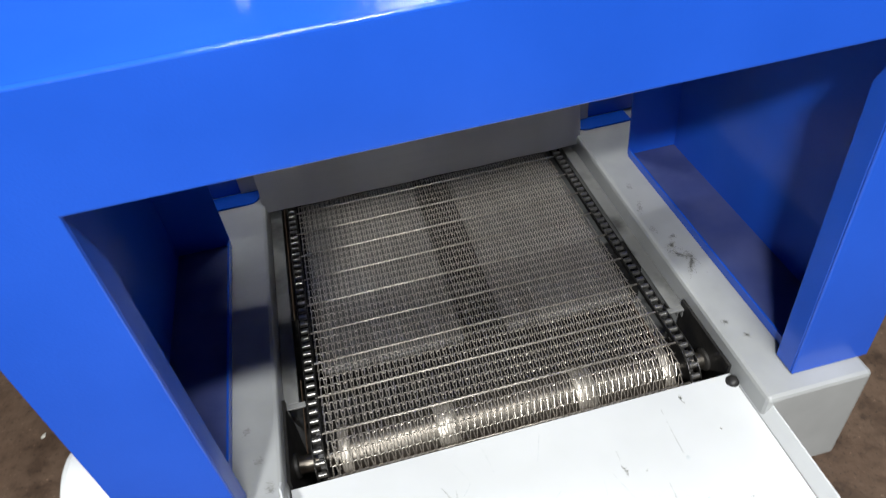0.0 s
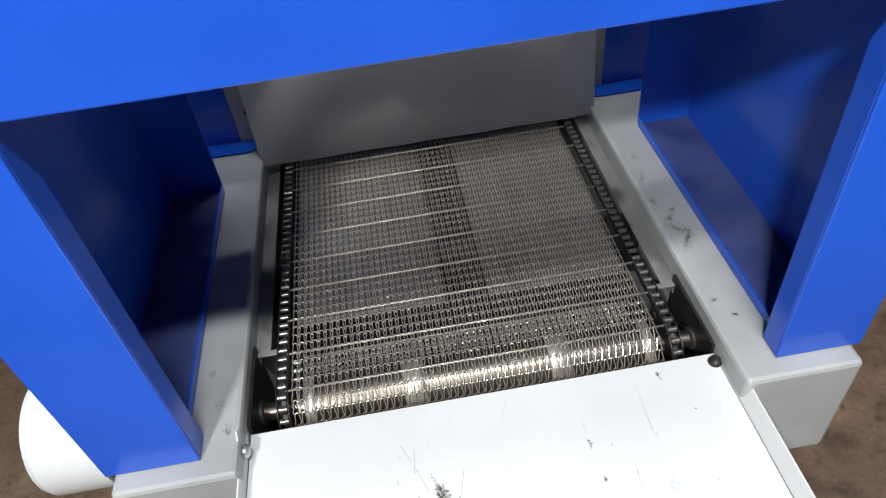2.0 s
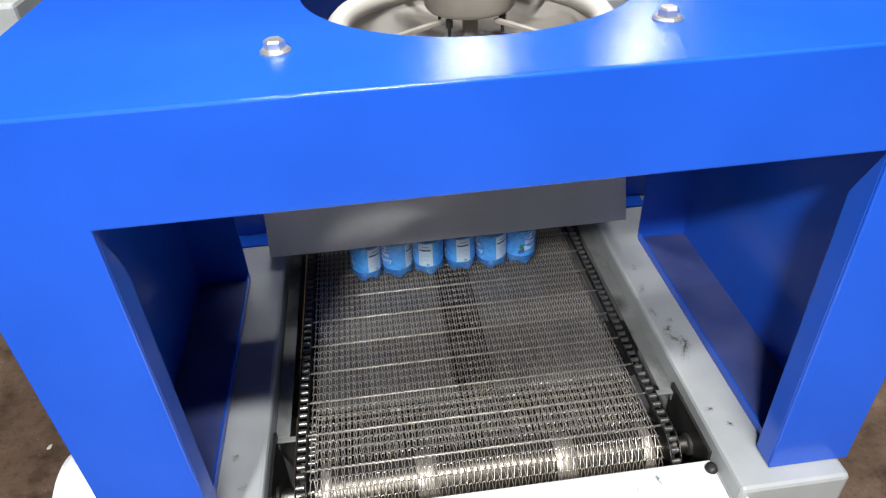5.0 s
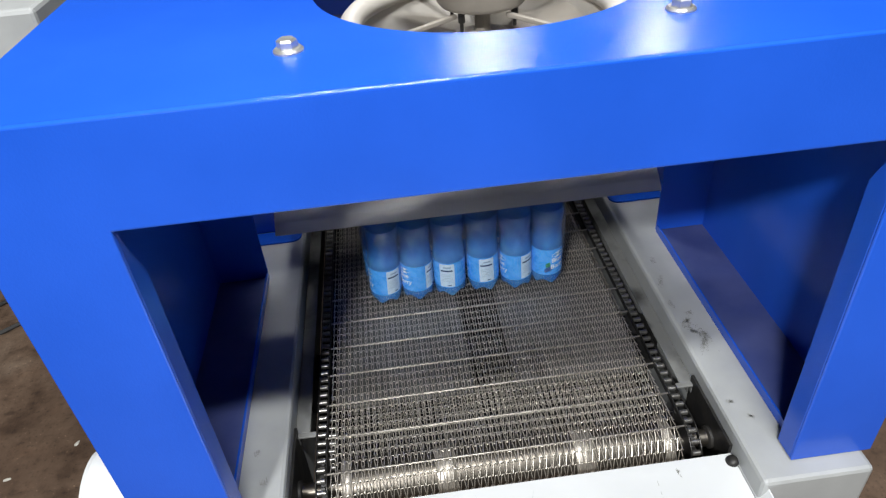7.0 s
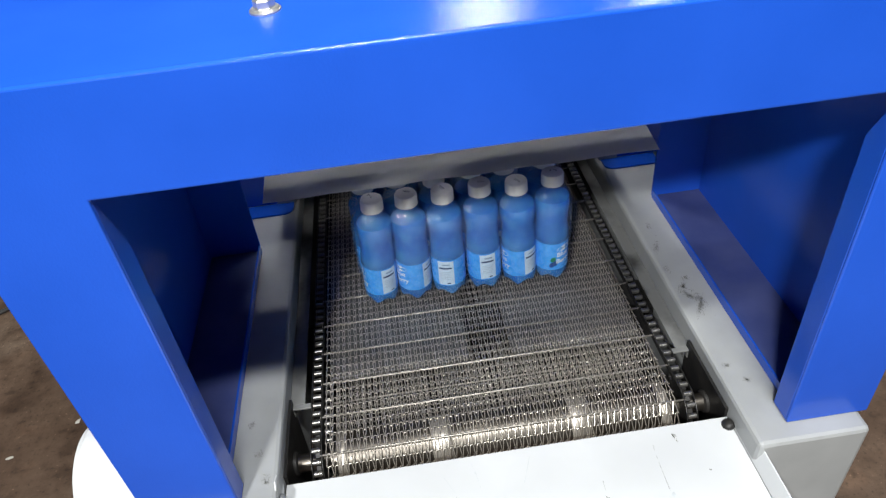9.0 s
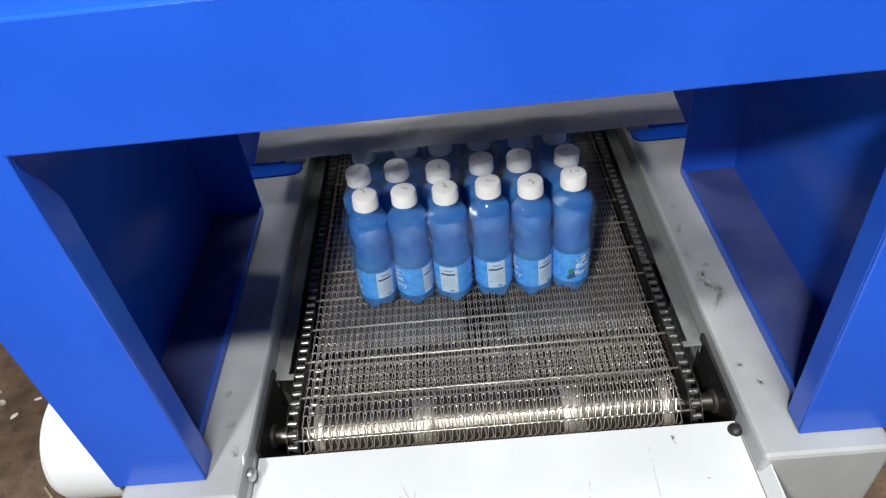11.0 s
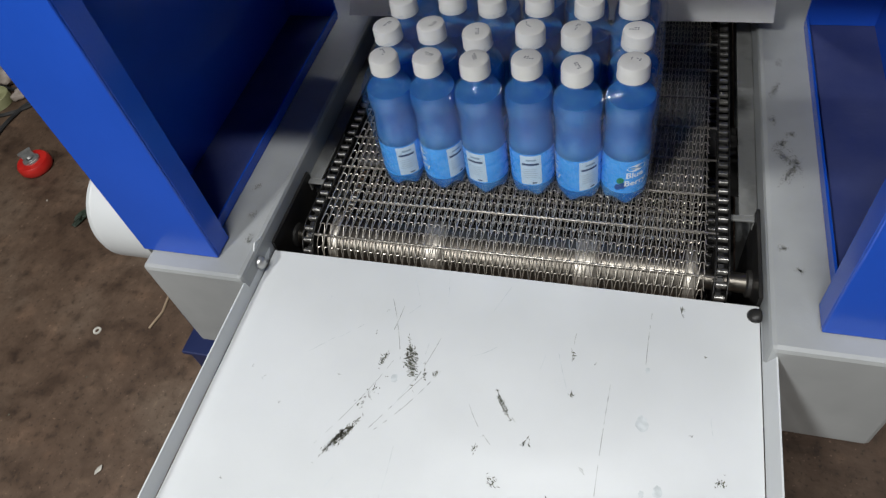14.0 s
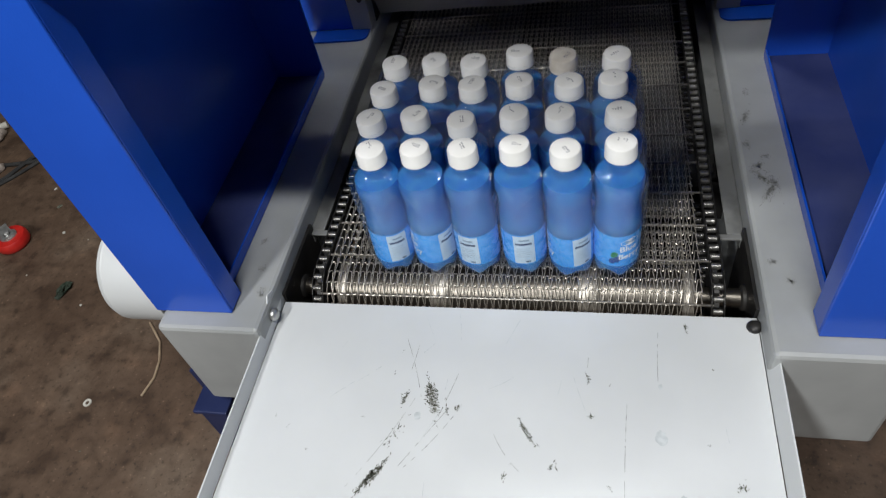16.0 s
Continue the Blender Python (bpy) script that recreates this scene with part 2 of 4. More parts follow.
def add_rings(bm, rings, closed=True, caps=True):
    """Skins rings of equal count."""
    rows = [[bm.verts.new(p) for p in ring] for ring in rings]
    n = len(rows[0])
    for a, b in zip(rows, rows[1:]):
        for i in range(n if closed else n - 1):
            j = (i + 1) % n
            bm.faces.new((a[i], a[j], b[j], b[i]))
    if caps and closed:
        bm.faces.new(rows[0][::-1])
        bm.faces.new(rows[-1])
    return rows


def add_lathe(bm, profile, n=24, m=None, caps=True):
    """A turned form about z from (radius, z) pairs."""
    m = m or Matrix()
    rings = [[m @ Vector((r * math.cos(2 * math.pi * i / n), r * math.sin(2 * math.pi * i / n), z)) for i in range(n)] for r, z in profile]
    add_rings(bm, rings, True, caps)
    return bm


def lathe(profile, n=24, m=None, caps=True):
    return add_lathe(bmesh.new(), profile, n, m, caps)


def add_tube(bm, points, r, n=6):
    pts = [Vector(p) for p in points]
    rings = []
    for i, p in enumerate(pts):
        d = (pts[min(i + 1, len(pts) - 1)] - pts[max(i - 1, 0)]).normalized()
        up = Vector((0, 0, 1)) if abs(d.z) < 0.9 else Vector((1, 0, 0))
        a = d.cross(up).normalized()
        b = a.cross(d).normalized()
        rings.append([p + r * (math.cos(2 * math.pi * k / n) * a + math.sin(2 * math.pi * k / n) * b) for k in range(n)])
    add_rings(bm, rings)
    return bm


def tube(points, r, n=6):
    return add_tube(bmesh.new(), points, r, n)


ALONG_X = Matrix.Rotation(radians(90), 4, "Y")
ALONG_Y = Matrix.Rotation(radians(-90), 4, "X")


def slab(outline, m, thick, bevel=0.0):
    """A plate from an outline in its own x and y, pushed to thick along its z, laid by the pose m."""
    bm = bmesh.new()
    low = [bm.verts.new(m @ Vector((x, y, 0))) for x, y in outline]
    high = [bm.verts.new(m @ Vector((x, y, thick))) for x, y in outline]
    n = len(low)
    bm.faces.new(low[::-1])
    bm.faces.new(high)
    for i in range(n):
        bm.faces.new((low[i], low[(i + 1) % n], high[(i + 1) % n], high[i]))
    bmesh.ops.recalc_face_normals(bm, faces=bm.faces[:])
    if bevel:
        bmesh.ops.bevel(bm, geom=bm.edges[:], offset=bevel, segments=2, profile=0.5, affect="EDGES")
    return bm


def ring_plate(x0, x1, y0, y1, cx, cy, r, z0, z1, n=64):
    """A rectangular plate with a round hole."""
    def edge(a):
        dx, dy = math.cos(a), math.sin(a)
        t = min(((x1 - cx) / dx if dx > 1e-9 else (x0 - cx) / dx if dx < -1e-9 else 9e9), ((y1 - cy) / dy if dy > 1e-9 else (y0 - cy) / dy if dy < -1e-9 else 9e9))
        return cx + t * dx, cy + t * dy
    angles = sorted([2 * math.pi * i / n for i in range(n)] + [math.atan2(y - cy, x - cx) % (2 * math.pi) for x in (x0, x1) for y in (y0, y1)])
    bm = bmesh.new()
    quads = []
    for a in angles:
        ex, ey = edge(a)
        hx, hy = cx + r * math.cos(a), cy + r * math.sin(a)
        quads.append([bm.verts.new(p) for p in ((ex, ey, z1), (hx, hy, z1), (hx, hy, z0), (ex, ey, z0))])
    k = len(quads)
    for i in range(k):
        a, b = quads[i], quads[(i + 1) % k]
        for s in range(4):
            bm.faces.new((a[s], b[s], b[(s + 1) % 4], a[(s + 1) % 4]))
    bmesh.ops.recalc_face_normals(bm, faces=bm.faces[:])
    return bm


def thing(name, label, category, m=None, group="", kind=""):
    ob = new(name)
    if m is not None:
        ob.matrix_basis = m
    return tagged(ob, label, category, group, kind)


def hex_bolt(parent, m, size=0.011):
    bm = bmesh.new()
    add_lathe(bm, [(size * 1.25, 0), (size * 1.25, 0.0015), (size * 1.05, 0.0035)], 20, m)
    add_lathe(bm, [(size * 0.86, 0.0035), (size * 0.86, 0.0095), (size * 0.70, 0.0112)], 6, m)
    return part("bolt", bm, M_ZINC, parent, "zinc flange bolt")


# ---- the hall ----
tagged(part("floor", box(-8, 8, -7, 9, -0.1, 0.0), M_FLOOR), "dirty brown concrete workshop floor", "floor", kind="structure")
for wall_name, dims in (("wall_north", (-8, 8, 9, 9.2, 0, 5)), ("wall_south", (-8, 8, -7.2, -7, 0, 5)), ("wall_west", (-8.2, -8, -7.2, 9.2, 0, 5)), ("wall_east", (8, 8.2, -7.2, 9.2, 0, 5))):
    tagged(part(wall_name, box(*dims), M_WALL), "plain grey painted hall wall", "wall", kind="structure")
tagged(part("ceiling", box(-8.2, 8.2, -7.2, 9.2, 5.0, 5.15), M_CEIL), "grey sheet metal hall roof", "ceiling", kind="structure")

# main sizes of the machine
RAIL_TOP, BELT_TOP, TRAY_TOP = 0.870, 0.845, 0.832
IN, OUT = 0.350, 0.457          # opening and outside of the hood, from its middle
IN_L = 0.346                    # the opening's other edge
FRONT, BACK = -0.016, 0.505     # hood front and back
BAND, TOP = 1.333, 1.434        # lower edge of the hood's band, top plate
TUN = 0.648                     # tunnel front


def build_conveyor():
    c = thing("belt_conveyor", "grey painted steel conveyor bed with oily drive roller", "conveyor")
    for s in (-1, 1):
        x0, x1 = sorted((s * 0.303, s * 0.448))
        bm = box(x0, x1, -0.042, 2.35, 0.682, RAIL_TOP, 0.006)
        part("side_rail", bm, M_GREY, c, "grey painted box rail with scuffs")
        # angle that carries the chain, from the notch backwards
        x0, x1 = sorted((s * 0.281, s * 0.3025))
        bm = box(x0, x1, 0.165, 2.3, 0.8305, 0.834, 0.001)
        a, b = sorted((s * 0.3000, s * 0.3025))
        add_box(bm, a, b, 0.172, 2.3, 0.800, 0.8300, 0.0008)
        part("chain_guide", bm, M_GREY_WORN, c, "worn grey chain guide angle")
        x0, x1 = sorted((s * 0.272, s * 0.3025))
        bm = box(x0, x1, 0.156, 0.1648, 0.8310, 0.8345, 0.001)
        a, b = sorted((s * 0.2975, s * 0.3025))
        add_box(bm, a, b, 0.157, 0.1648, 0.816, 0.8308, 0.001)
        part("guide_bracket", bm, M_GREY_WORN, c)
        # black cheek plate inside the rail in front of the notch
        x0, x1 = sorted((s * 0.2985, s * 0.3025))
        part("bearing_plate", box(x0, x1, 0.036, 0.166, 0.69, 0.846), M_BLACK, c, "black oily bearing plate")
        x0, x1 = sorted((s * 0.286, s * 0.3005))
        part("bearing", lathe([(0.017, 0), (0.017, 0.004), (0.014, 0.006)], 24, Matrix.Translation((s * 0.2985, 0.087, 0.800)) @ Matrix.Rotation(radians(-90 * s), 4, "Y")), M_BLACK, c, smooth=True)
    for x0, x1 in ((-0.240, -0.028), (0.038, 0.240)):
        part("slider_plate", box(x0, x1, 0.205, 2.3, 0.826, 0.834, 0.002), M_PLATE, c, "dull steel slider plate under the mesh")
    part("cross_member", box(-0.303, 0.303, 0.30, 0.36, 0.72, 0.80), M_BLACK, c)
    part("bottom_pan", box(-0.303, 0.303, -0.04, 2.3, 0.668, 0.676), M_BLACK, c, "black drip pan")
    # stand
    for x, y in ((-0.468, -0.022), (0.36, 0.06), (-0.40, 2.2), (0.36, 2.2)):
        leg = part("leg", box(x - 0.024, x + 0.024, y - 0.024, y + 0.024, 0.012, 0.640, 0.004), M_NAVY, c, "dark blue square tube leg")
        part("foot_plate", box(x - 0.06, x + 0.06, y - 0.06, y + 0.06, 0.0, 0.012), M_NAVY, leg)
        part("top_plate", box(x - 0.029, x + 0.029, y - 0.029, y + 0.029, 0.640, 0.648, 0.002), M_NAVY, leg)
        part("bracket", box(x - 0.034, x + 0.05, y + 0.018, y + 0.026, 0.600, 0.690), M_NAVY, leg)
    part("cross_bar", box(-0.444, 0.336, 0.0, 0.04, 0.16, 0.22, 0.004), M_NAVY, c)
    return c


def build_roller(parent):
    """The drive roller turns about x through its own middle."""
    prof = [(0.0125, -0.297), (0.0125, -0.245), (0.020, -0.2445), (0.020, -0.236), (0.0375, -0.2355), (0.0375, 0.2355), (0.020, 0.236), (0.020, 0.2445), (0.0125, 0.245), (0.0125, 0.297)]
    r = part("drive_roller", lathe(prof, 36, ALONG_X), M_ROLLER, parent, "polished steel drive roller", True)
    for x in (-0.09, 0.105):
        part("weld_band", lathe([(0.0380, x - 0.012), (0.0387, x - 0.009), (0.0387, x + 0.009), (0.0380, x + 0.012)], 36, ALONG_X), M_ROD, r, "bright ground band on the roller", True)
        part("weld_bead", lathe([(0.0381, x + 0.0125), (0.0390, x + 0.014), (0.0381, x + 0.0155)], 36, ALONG_X), M_ROD, r, "bright weld bead", True)
    for s in (-1, 1):
        part("collar", lathe([(0.0376, s * 0.2275 - 0.007), (0.0392, s * 0.2275 - 0.005), (0.0392, s * 0.2275 + 0.005), (0.0376, s * 0.2275 + 0.007)], 36, ALONG_X), M_ROD, r, "bright ground collar near the sprocket", True)
        teeth = []
        for k in range(64):
            rad = (0.0365, 0.0365, 0.0435, 0.0435)[k % 4]
            a = 2 * math.pi * (k + (0, 0.4, -0.2, 0.2)[k % 4]) / 64
            teeth.append((rad * math.cos(a), rad * math.sin(a)))
        bm = slab(teeth, Matrix(((0, 0, 1, -0.003), (1, 0, 0, 0), (0, 1, 0, 0), (0, 0, 0, 1))), 0.006)
        sp = part("sprocket", bm, M_BLACK, r, "black chain sprocket")
        sp.location = (s * 0.259, 0, 0)
    r.location = (0, 0.087, 0.800)
    return r


# ---- belt: rows of woven wire carried by two roller chains ----
PITCH = 0.01535
HALF = 0.2485


def row_mesh():
    """A flat spiral: leaning strands above and below, joined by short hooks that lie along the joint."""
    bm = bmesh.new()
    p, h, zt = 0.0093, PITCH / 2 + 0.0014, 0.0021
    pts, x = [], -HALF
    while x < HALF - p:
        pts += [(x, -h + 0.0010, zt * 0.1), (x + 0.0011, 0, zt * 0.6), (x + 0.0021, h - 0.0014, zt), (x + 0.0028, h - 0.0007, zt),
                (x + 0.0054, h - 0.0005, zt * 0.9), (x + 0.0060, h, -zt * 0.2), (x + 0.0060, h - 0.0012, -zt), (x + 0.0080, -h + 0.0012, -zt), (x + 0.0088, -h, -zt * 0.3)]
        x += p
    add_tube(bm, pts, 0.00066, 5)
    return bm


def link_mesh(s):
    bm = bmesh.new()
    for x in (0.2528, 0.2675):
        a, b = sorted((s * x, s * (x + 0.0018)))
        add_box(bm, a, b, -PITCH / 2 - 0.003, PITCH / 2 - 0.0005, -0.0060, 0.0034, 0.001)
    return bm


def build_belt():
    belt = thing("conveyor_belt", "moving woven steel wire mesh belt on roller chains", "conveyor belt")
    rows = []
    first = part("spiral_wire", row_mesh(), M_STEEL, belt, "woven bright steel spiral wire")
    l0 = part("chain_link", link_mesh(-1), M_CHAIN, first, "oily dark chain link")
    l1 = part("chain_link", link_mesh(1), M_CHAIN, first, "oily dark chain link")
    r0 = part("chain_roller", lathe([(0.0030, -0.2672), (0.0040, -0.2664), (0.0040, -0.2556), (0.0030, -0.2548)], 10, Matrix.Translation((0, 0, 0.0008)) @ ALONG_X), M_CROLL, first, smooth=True)
    r1 = part("chain_roller", lathe([(0.0030, 0.2548), (0.0040, 0.2556), (0.0040, 0.2664), (0.0030, 0.2672)], 10, Matrix.Translation((0, 0, 0.0008)) @ ALONG_X), M_CROLL, first, smooth=True)
    rod = part("cross_rod", lathe([(0.0012, -0.256), (0.0015, -0.2555), (0.0015, 0.2555), (0.0012, 0.256)], 10, Matrix.Translation((0, -PITCH / 2, 0.0006)) @ ALONG_X), M_ROD, first, "bright straight cross rod", True)
    rows.append(first)
    for k in range(1, 122):
        o = again(first, belt)
        for q in (l0, l1, r0, r1):
            again(q, o)
        if k % 4 == 0:
            again(rod, o)
        rows.append(o)
    return belt, rows


SPEED = 0.0375
AXIS_Y, AXIS_Z, ARC_R = 0.087, 0.800, 0.0418
ROW_TIMES = [0.0, 0.1] + [0.5 * k for k in range(1, 32)] + [15.9, 16.0]


def belt_pose(s):
    """The pose of a row whose way along the belt, from the roller's crown, is s."""
    if s >= 0:
        return pose(0, AXIS_Y + s, AXIS_Z + ARC_R)
    a = -s / ARC_R
    if a <= math.pi:
        return pose(0, AXIS_Y - ARC_R * math.sin(a), AXIS_Z + ARC_R * math.cos(a), math.degrees(a))
    return pose(0, AXIS_Y + (a - math.pi) * ARC_R, AXIS_Z - ARC_R, 180)


# ---- discharge tray ----
def build_tray():
    t = thing("discharge_tray", "scuffed white painted sheet metal discharge tray", "tray")
    part("plate", box(-0.3015, 0.3015, -0.62, 0.034, TRAY_TOP - 0.003, TRAY_TOP, 0.001), M_TRAY, t, "white plate with dark scuffs and dents")
    for s in (-1, 1):
        # folded side with an ear at the machine end
        if s < 0:
            out = [(-0.62, 0), (0.012, 0), (0.030, 0.010), (0.026, 0.038), (0.012, 0.044), (-0.012, 0.026), (-0.62, 0.024)]
        else:
            out = [(-0.62, 0), (0.026, 0), (0.032, 0.008), (0.024, 0.022), (0.012, 0.025), (-0.62, 0.024)]
        lean = 0.06 if s < 0 else 0.34
        m = Matrix(((0, s * lean, 1, s * 0.3032 - 0.001), (1, 0, 0, 0), (0, 1, 0, TRAY_TOP - 0.001), (0, 0, 0, 1)))
        part("side_flange", slab(out, m, 0.002, 0.0006), M_TRAY, t)
        m = Matrix.Translation((-0.3020, 0.0, 0.849)) @ Matrix.Rotation(radians(90), 4, "Y") if s < 0 else Matrix.Translation((0.2970, 0.020, TRAY_TOP)) @ Matrix.Rotation(radians(-12), 4, "Y")
        part("screw", lathe([(0.0090, 0), (0.0088, 0.003), (0.0064, 0.0062), (0.0020, 0.0072)], 16, m), M_ZINC if s < 0 else M_BLACK, t, "dome head screw" if s < 0 else "dark dome head screw", True)
    return t


def smear_mesh(rng, x, y, z, length, width, heading, pieces, cross):
    """A scraped smear: many hair-fine marks lying across or along the stroke, dense in its middle."""
    bm = bmesh.new()
    c, s = math.cos(radians(heading)), math.sin(radians(heading))
    for _ in range(pieces):
        u = rng.gauss(0, 0.27) * length
        v = rng.gauss(0, 0.25) * width * (1 - 0.5 * abs(u) / length)
        px, py = x + u * c - v * s, y + u * s + v * c
        turn = radians(heading + (rng.gauss(60, 22) if rng.random() < cross else rng.gauss(0, 16)))
        a, b = rng.uniform(0.0006, 0.0030), rng.uniform(0.0002, 0.0007)
        vs = []
        for k, (w, f) in enumerate(((-1, 0.1), (-0.4, -1), (0.3, -0.8), (1, 0.0), (0.4, 0.9), (-0.3, 1))):
            lx, ly = a * w * rng.uniform(0.7, 1.1), b * f * rng.uniform(0.5, 1.3)
            vs.append(bm.verts.new((px + lx * math.cos(turn) - ly * math.sin(turn), py + lx * math.sin(turn) + ly * math.cos(turn), z + 0.0003)))
        bm.faces.new(vs)
    return bm


def scratch_mesh(rng, x, y, z, length, heading, wide):
    """A thin, broken, slightly bent scratch."""
    bm = bmesh.new()
    bend = rng.gauss(0, 0.10)
    u = -length / 2
    while u < length / 2:
        step = rng.uniform(0.003, 0.011)
        if rng.random() < 0.75:
            row = []
            for q in (u, u + step * 0.5, u + step):
                a = radians(heading) + bend * q / length
                w = wide * rng.uniform(0.3, 1.0)
                px, py = x + q * math.cos(a), y + q * math.sin(a)
                row.append([(px - w * math.sin(a), py + w * math.cos(a), z + 0.00025), (px + w * math.sin(a), py - w * math.cos(a), z + 0.00025)])
            add_rings(bm, row, closed=False, caps=False)
        u += step
    return bm


def blot_mesh(rng, x, y, z, size):
    """A soft round rub mark with an uneven outline."""
    bm = bmesh.new()
    n = 14
    bm.faces.new([bm.verts.new((x + size * 0.7 * rng.uniform(0.75, 1.15) * math.cos(2 * math.pi * k / n), y + size * rng.uniform(0.75, 1.15) * math.sin(2 * math.pi * k / n), z + 0.0002)) for k in range(n)])
    return bm


def build_scuffs(tray):
    rng = random.Random(4)
    for x, y, length, width, heading, pieces, cross in SMEARS:
        part("scuff", smear_mesh(rng, x, y, TRAY_TOP, length, width, heading, pieces, cross), M_SCUFF, tray, "dark scraped paint mark")
    for x, y, length, heading in SCRATCHES:
        part("scratch", scratch_mesh(rng, x, y, TRAY_TOP, length, heading, 0.0005), M_FAINT, tray, "faint grey scratch")
    for x, y, size in ((0.186, -0.128, 0.009), (0.205, -0.195, 0.007), (-0.085, -0.122, 0.006), (0.188, -0.066, 0.004), (0.19, -0.20, 0.004)):
        part("worn_patch", blot_mesh(rng, x, y, TRAY_TOP, size), M_RUB, tray, "pale rubbed patch")
    for _ in range(46):
        x, y = rng.uniform(-0.27, 0.28), rng.uniform(-0.42, 0.015)
        if rng.random() < 0.6:
            part("scratch", scratch_mesh(rng, x, y, TRAY_TOP, rng.uniform(0.008, 0.05), rng.gauss(80, 24), 0.0004), M_RUB, tray, "faint grey scratch")
        else:
            part("scuff", smear_mesh(rng, x, y, TRAY_TOP, rng.uniform(0.003, 0.008), 0.003, rng.uniform(0, 180), rng.randint(2, 6), 0.4), M_SCUFF if rng.random() < 0.45 else M_FAINT, tray, "small paint chip")


SMEARS = [
    (-0.072, -0.096, 0.040, 0.015, 112, 260, 0.8), (-0.104, -0.098, 0.018, 0.007, 75, 40, 0.6), (-0.129, -0.203, 0.034, 0.007, 62, 150, 0.3), (-0.119, -0.193, 0.036, 0.006, 62, 110, 0.3),
    (-0.108, -0.148, 0.050, 0.014, 62, 30, 0.2), (0.043, -0.134, 0.034, 0.006, 125, 70, 0.5), (0.108, -0.060, 0.010, 0.004, 115, 12, 0.5),
    (0.220, 0.016, 0.016, 0.004, 100, 16, 0.2), (0.112, -0.108, 0.006, 0.006, 100, 10, 0.5), (-0.040, -0.108, 0.006, 0.008, 90, 14, 0.5),
    (-0.052, -0.112, 0.020, 0.004, 100, 16, 0.2), (0.262, -0.175, 0.014, 0.008, 60, 22, 0.5), (0.046, -0.215, 0.020, 0.010, 130, 24, 0.5),
    (0.072, -0.170, 0.014, 0.006, 60, 14, 0.5), (0.022, -0.185, 0.016, 0.006, 70, 12, 0.4), (0.105, -0.228, 0.016, 0.008, 100, 40, 0.5),
]
SCRATCHES = [(-0.050, -0.085, 0.070, 75), (-0.062, -0.150, 0.090, 55), (-0.075, -0.150, 0.080, 58), (0.148, -0.150, 0.120, 88), (0.020, -0.160, 0.050, 128), (-0.100, -0.055, 0.090, 112), (0.186, -0.030, 0.060, 88), (0.05, -0.14, 0.05, 130), (-0.12, -0.16, 0.12, 62), (0.107, -0.06, 0.05, 92), (-0.10, -0.03, 0.07, 86)]


# ---- blue fan hood ----
def frame_bm():
    """The front: a portal with an open foot."""
    out = [(-OUT, RAIL_TOP + 0.001), (-IN_L, RAIL_TOP + 0.001), (-IN_L, BAND), (IN, BAND), (IN, RAIL_TOP + 0.001), (OUT, RAIL_TOP + 0.001), (OUT, TOP), (-OUT, TOP)]
    m = Matrix(((1, 0, 0, 0), (0, 0, 1, FRONT), (0, 1, 0, 0), (0, 0, 0, 1)))
    return slab(out, m, 0.004, 0.0018)


def build_hood():
    h = thing("fan_hood", "glossy royal blue powder-coated steel cooling hood", "machine hood")
    part("front_panel", frame_bm(), M_BLUE, h)
    part("top_panel", ring_plate(-OUT, OUT, FRONT + 0.004, BACK, 0.010, 0.265, 0.184, TOP - 0.004, TOP - 0.0005), M_BLUE, h, "blue top plate with a round fan opening")
    # rolled front edge of the top plate
    part("edge_bend", tube([(-OUT + 0.002, FRONT + 0.0045, TOP - 0.0042), (OUT - 0.002, FRONT + 0.0045, TOP - 0.0042)], 0.0046, 12), M_BLUE, h, smooth=True)
    for s in (-1, 1):
        a, b = sorted((s * (OUT - 0.003), s * OUT))
        part("side_panel", box(a, b, FRONT + 0.004, BACK, RAIL_TOP + 0.001, TOP - 0.004), M_BLUE, h)
        # returned edge of the leg, mitred at the top
        out = [(FRONT + 0.004, RAIL_TOP + 0.002), (FRONT + 0.034, RAIL_TOP + 0.002), (FRONT + 0.034, BAND - 0.062), (FRONT + 0.004, BAND)]
        m = Matrix(((0, 0, 1, s * IN if s > 0 else -IN_L - 0.003), (1, 0, 0, 0), (0, 1, 0, 0), (0, 0, 0, 1)))
        part("leg_return", slab(out, m, 0.003, 0.0008), M_BLUE, h)
        # foot flange with an upturned lip
        a, b = sorted((s * 0.367, s * (OUT - 0.003)))
        part("foot_flange", box(a, b, FRONT + 0.034, BACK, RAIL_TOP + 0.001, RAIL_TOP + 0.004), M_DUSTY_SHADE, h, "dusty blue foot flange, tone also darkened for shade")
        a, b = sorted((s * 0.364, s * 0.367))
        part("foot_lip", box(a, b, FRONT + 0.034, BACK - 0.004, RAIL_TOP + 0.001, RAIL_TOP + 0.016), M_BLUE, h)
        # rear leg
        a, b = sorted((s * 0.364, s * (OUT - 0.003)))
        part("rear_leg", box(a, b, BACK - 0.004, BACK, RAIL_TOP + 0.0045, TOP - 0.004), M_BLUE, h)
    part("rear_beam", box(-0.3639, 0.3639, BACK - 0.004, BACK, TOP - 0.10, TOP - 0.004), M_BLUE, h)
    part("band_return", box(-IN_L, IN, FRONT + 0.004, FRONT + 0.030, BAND, BAND + 0.003), M_BLUE, h)
    for x, y in ((-0.186, 0.086), (0.166, 0.086), (-0.186, 0.442), (0.166, 0.442)):
        hex_bolt(h, Matrix.Translation((x, y, TOP - 0.0005)))
    return h


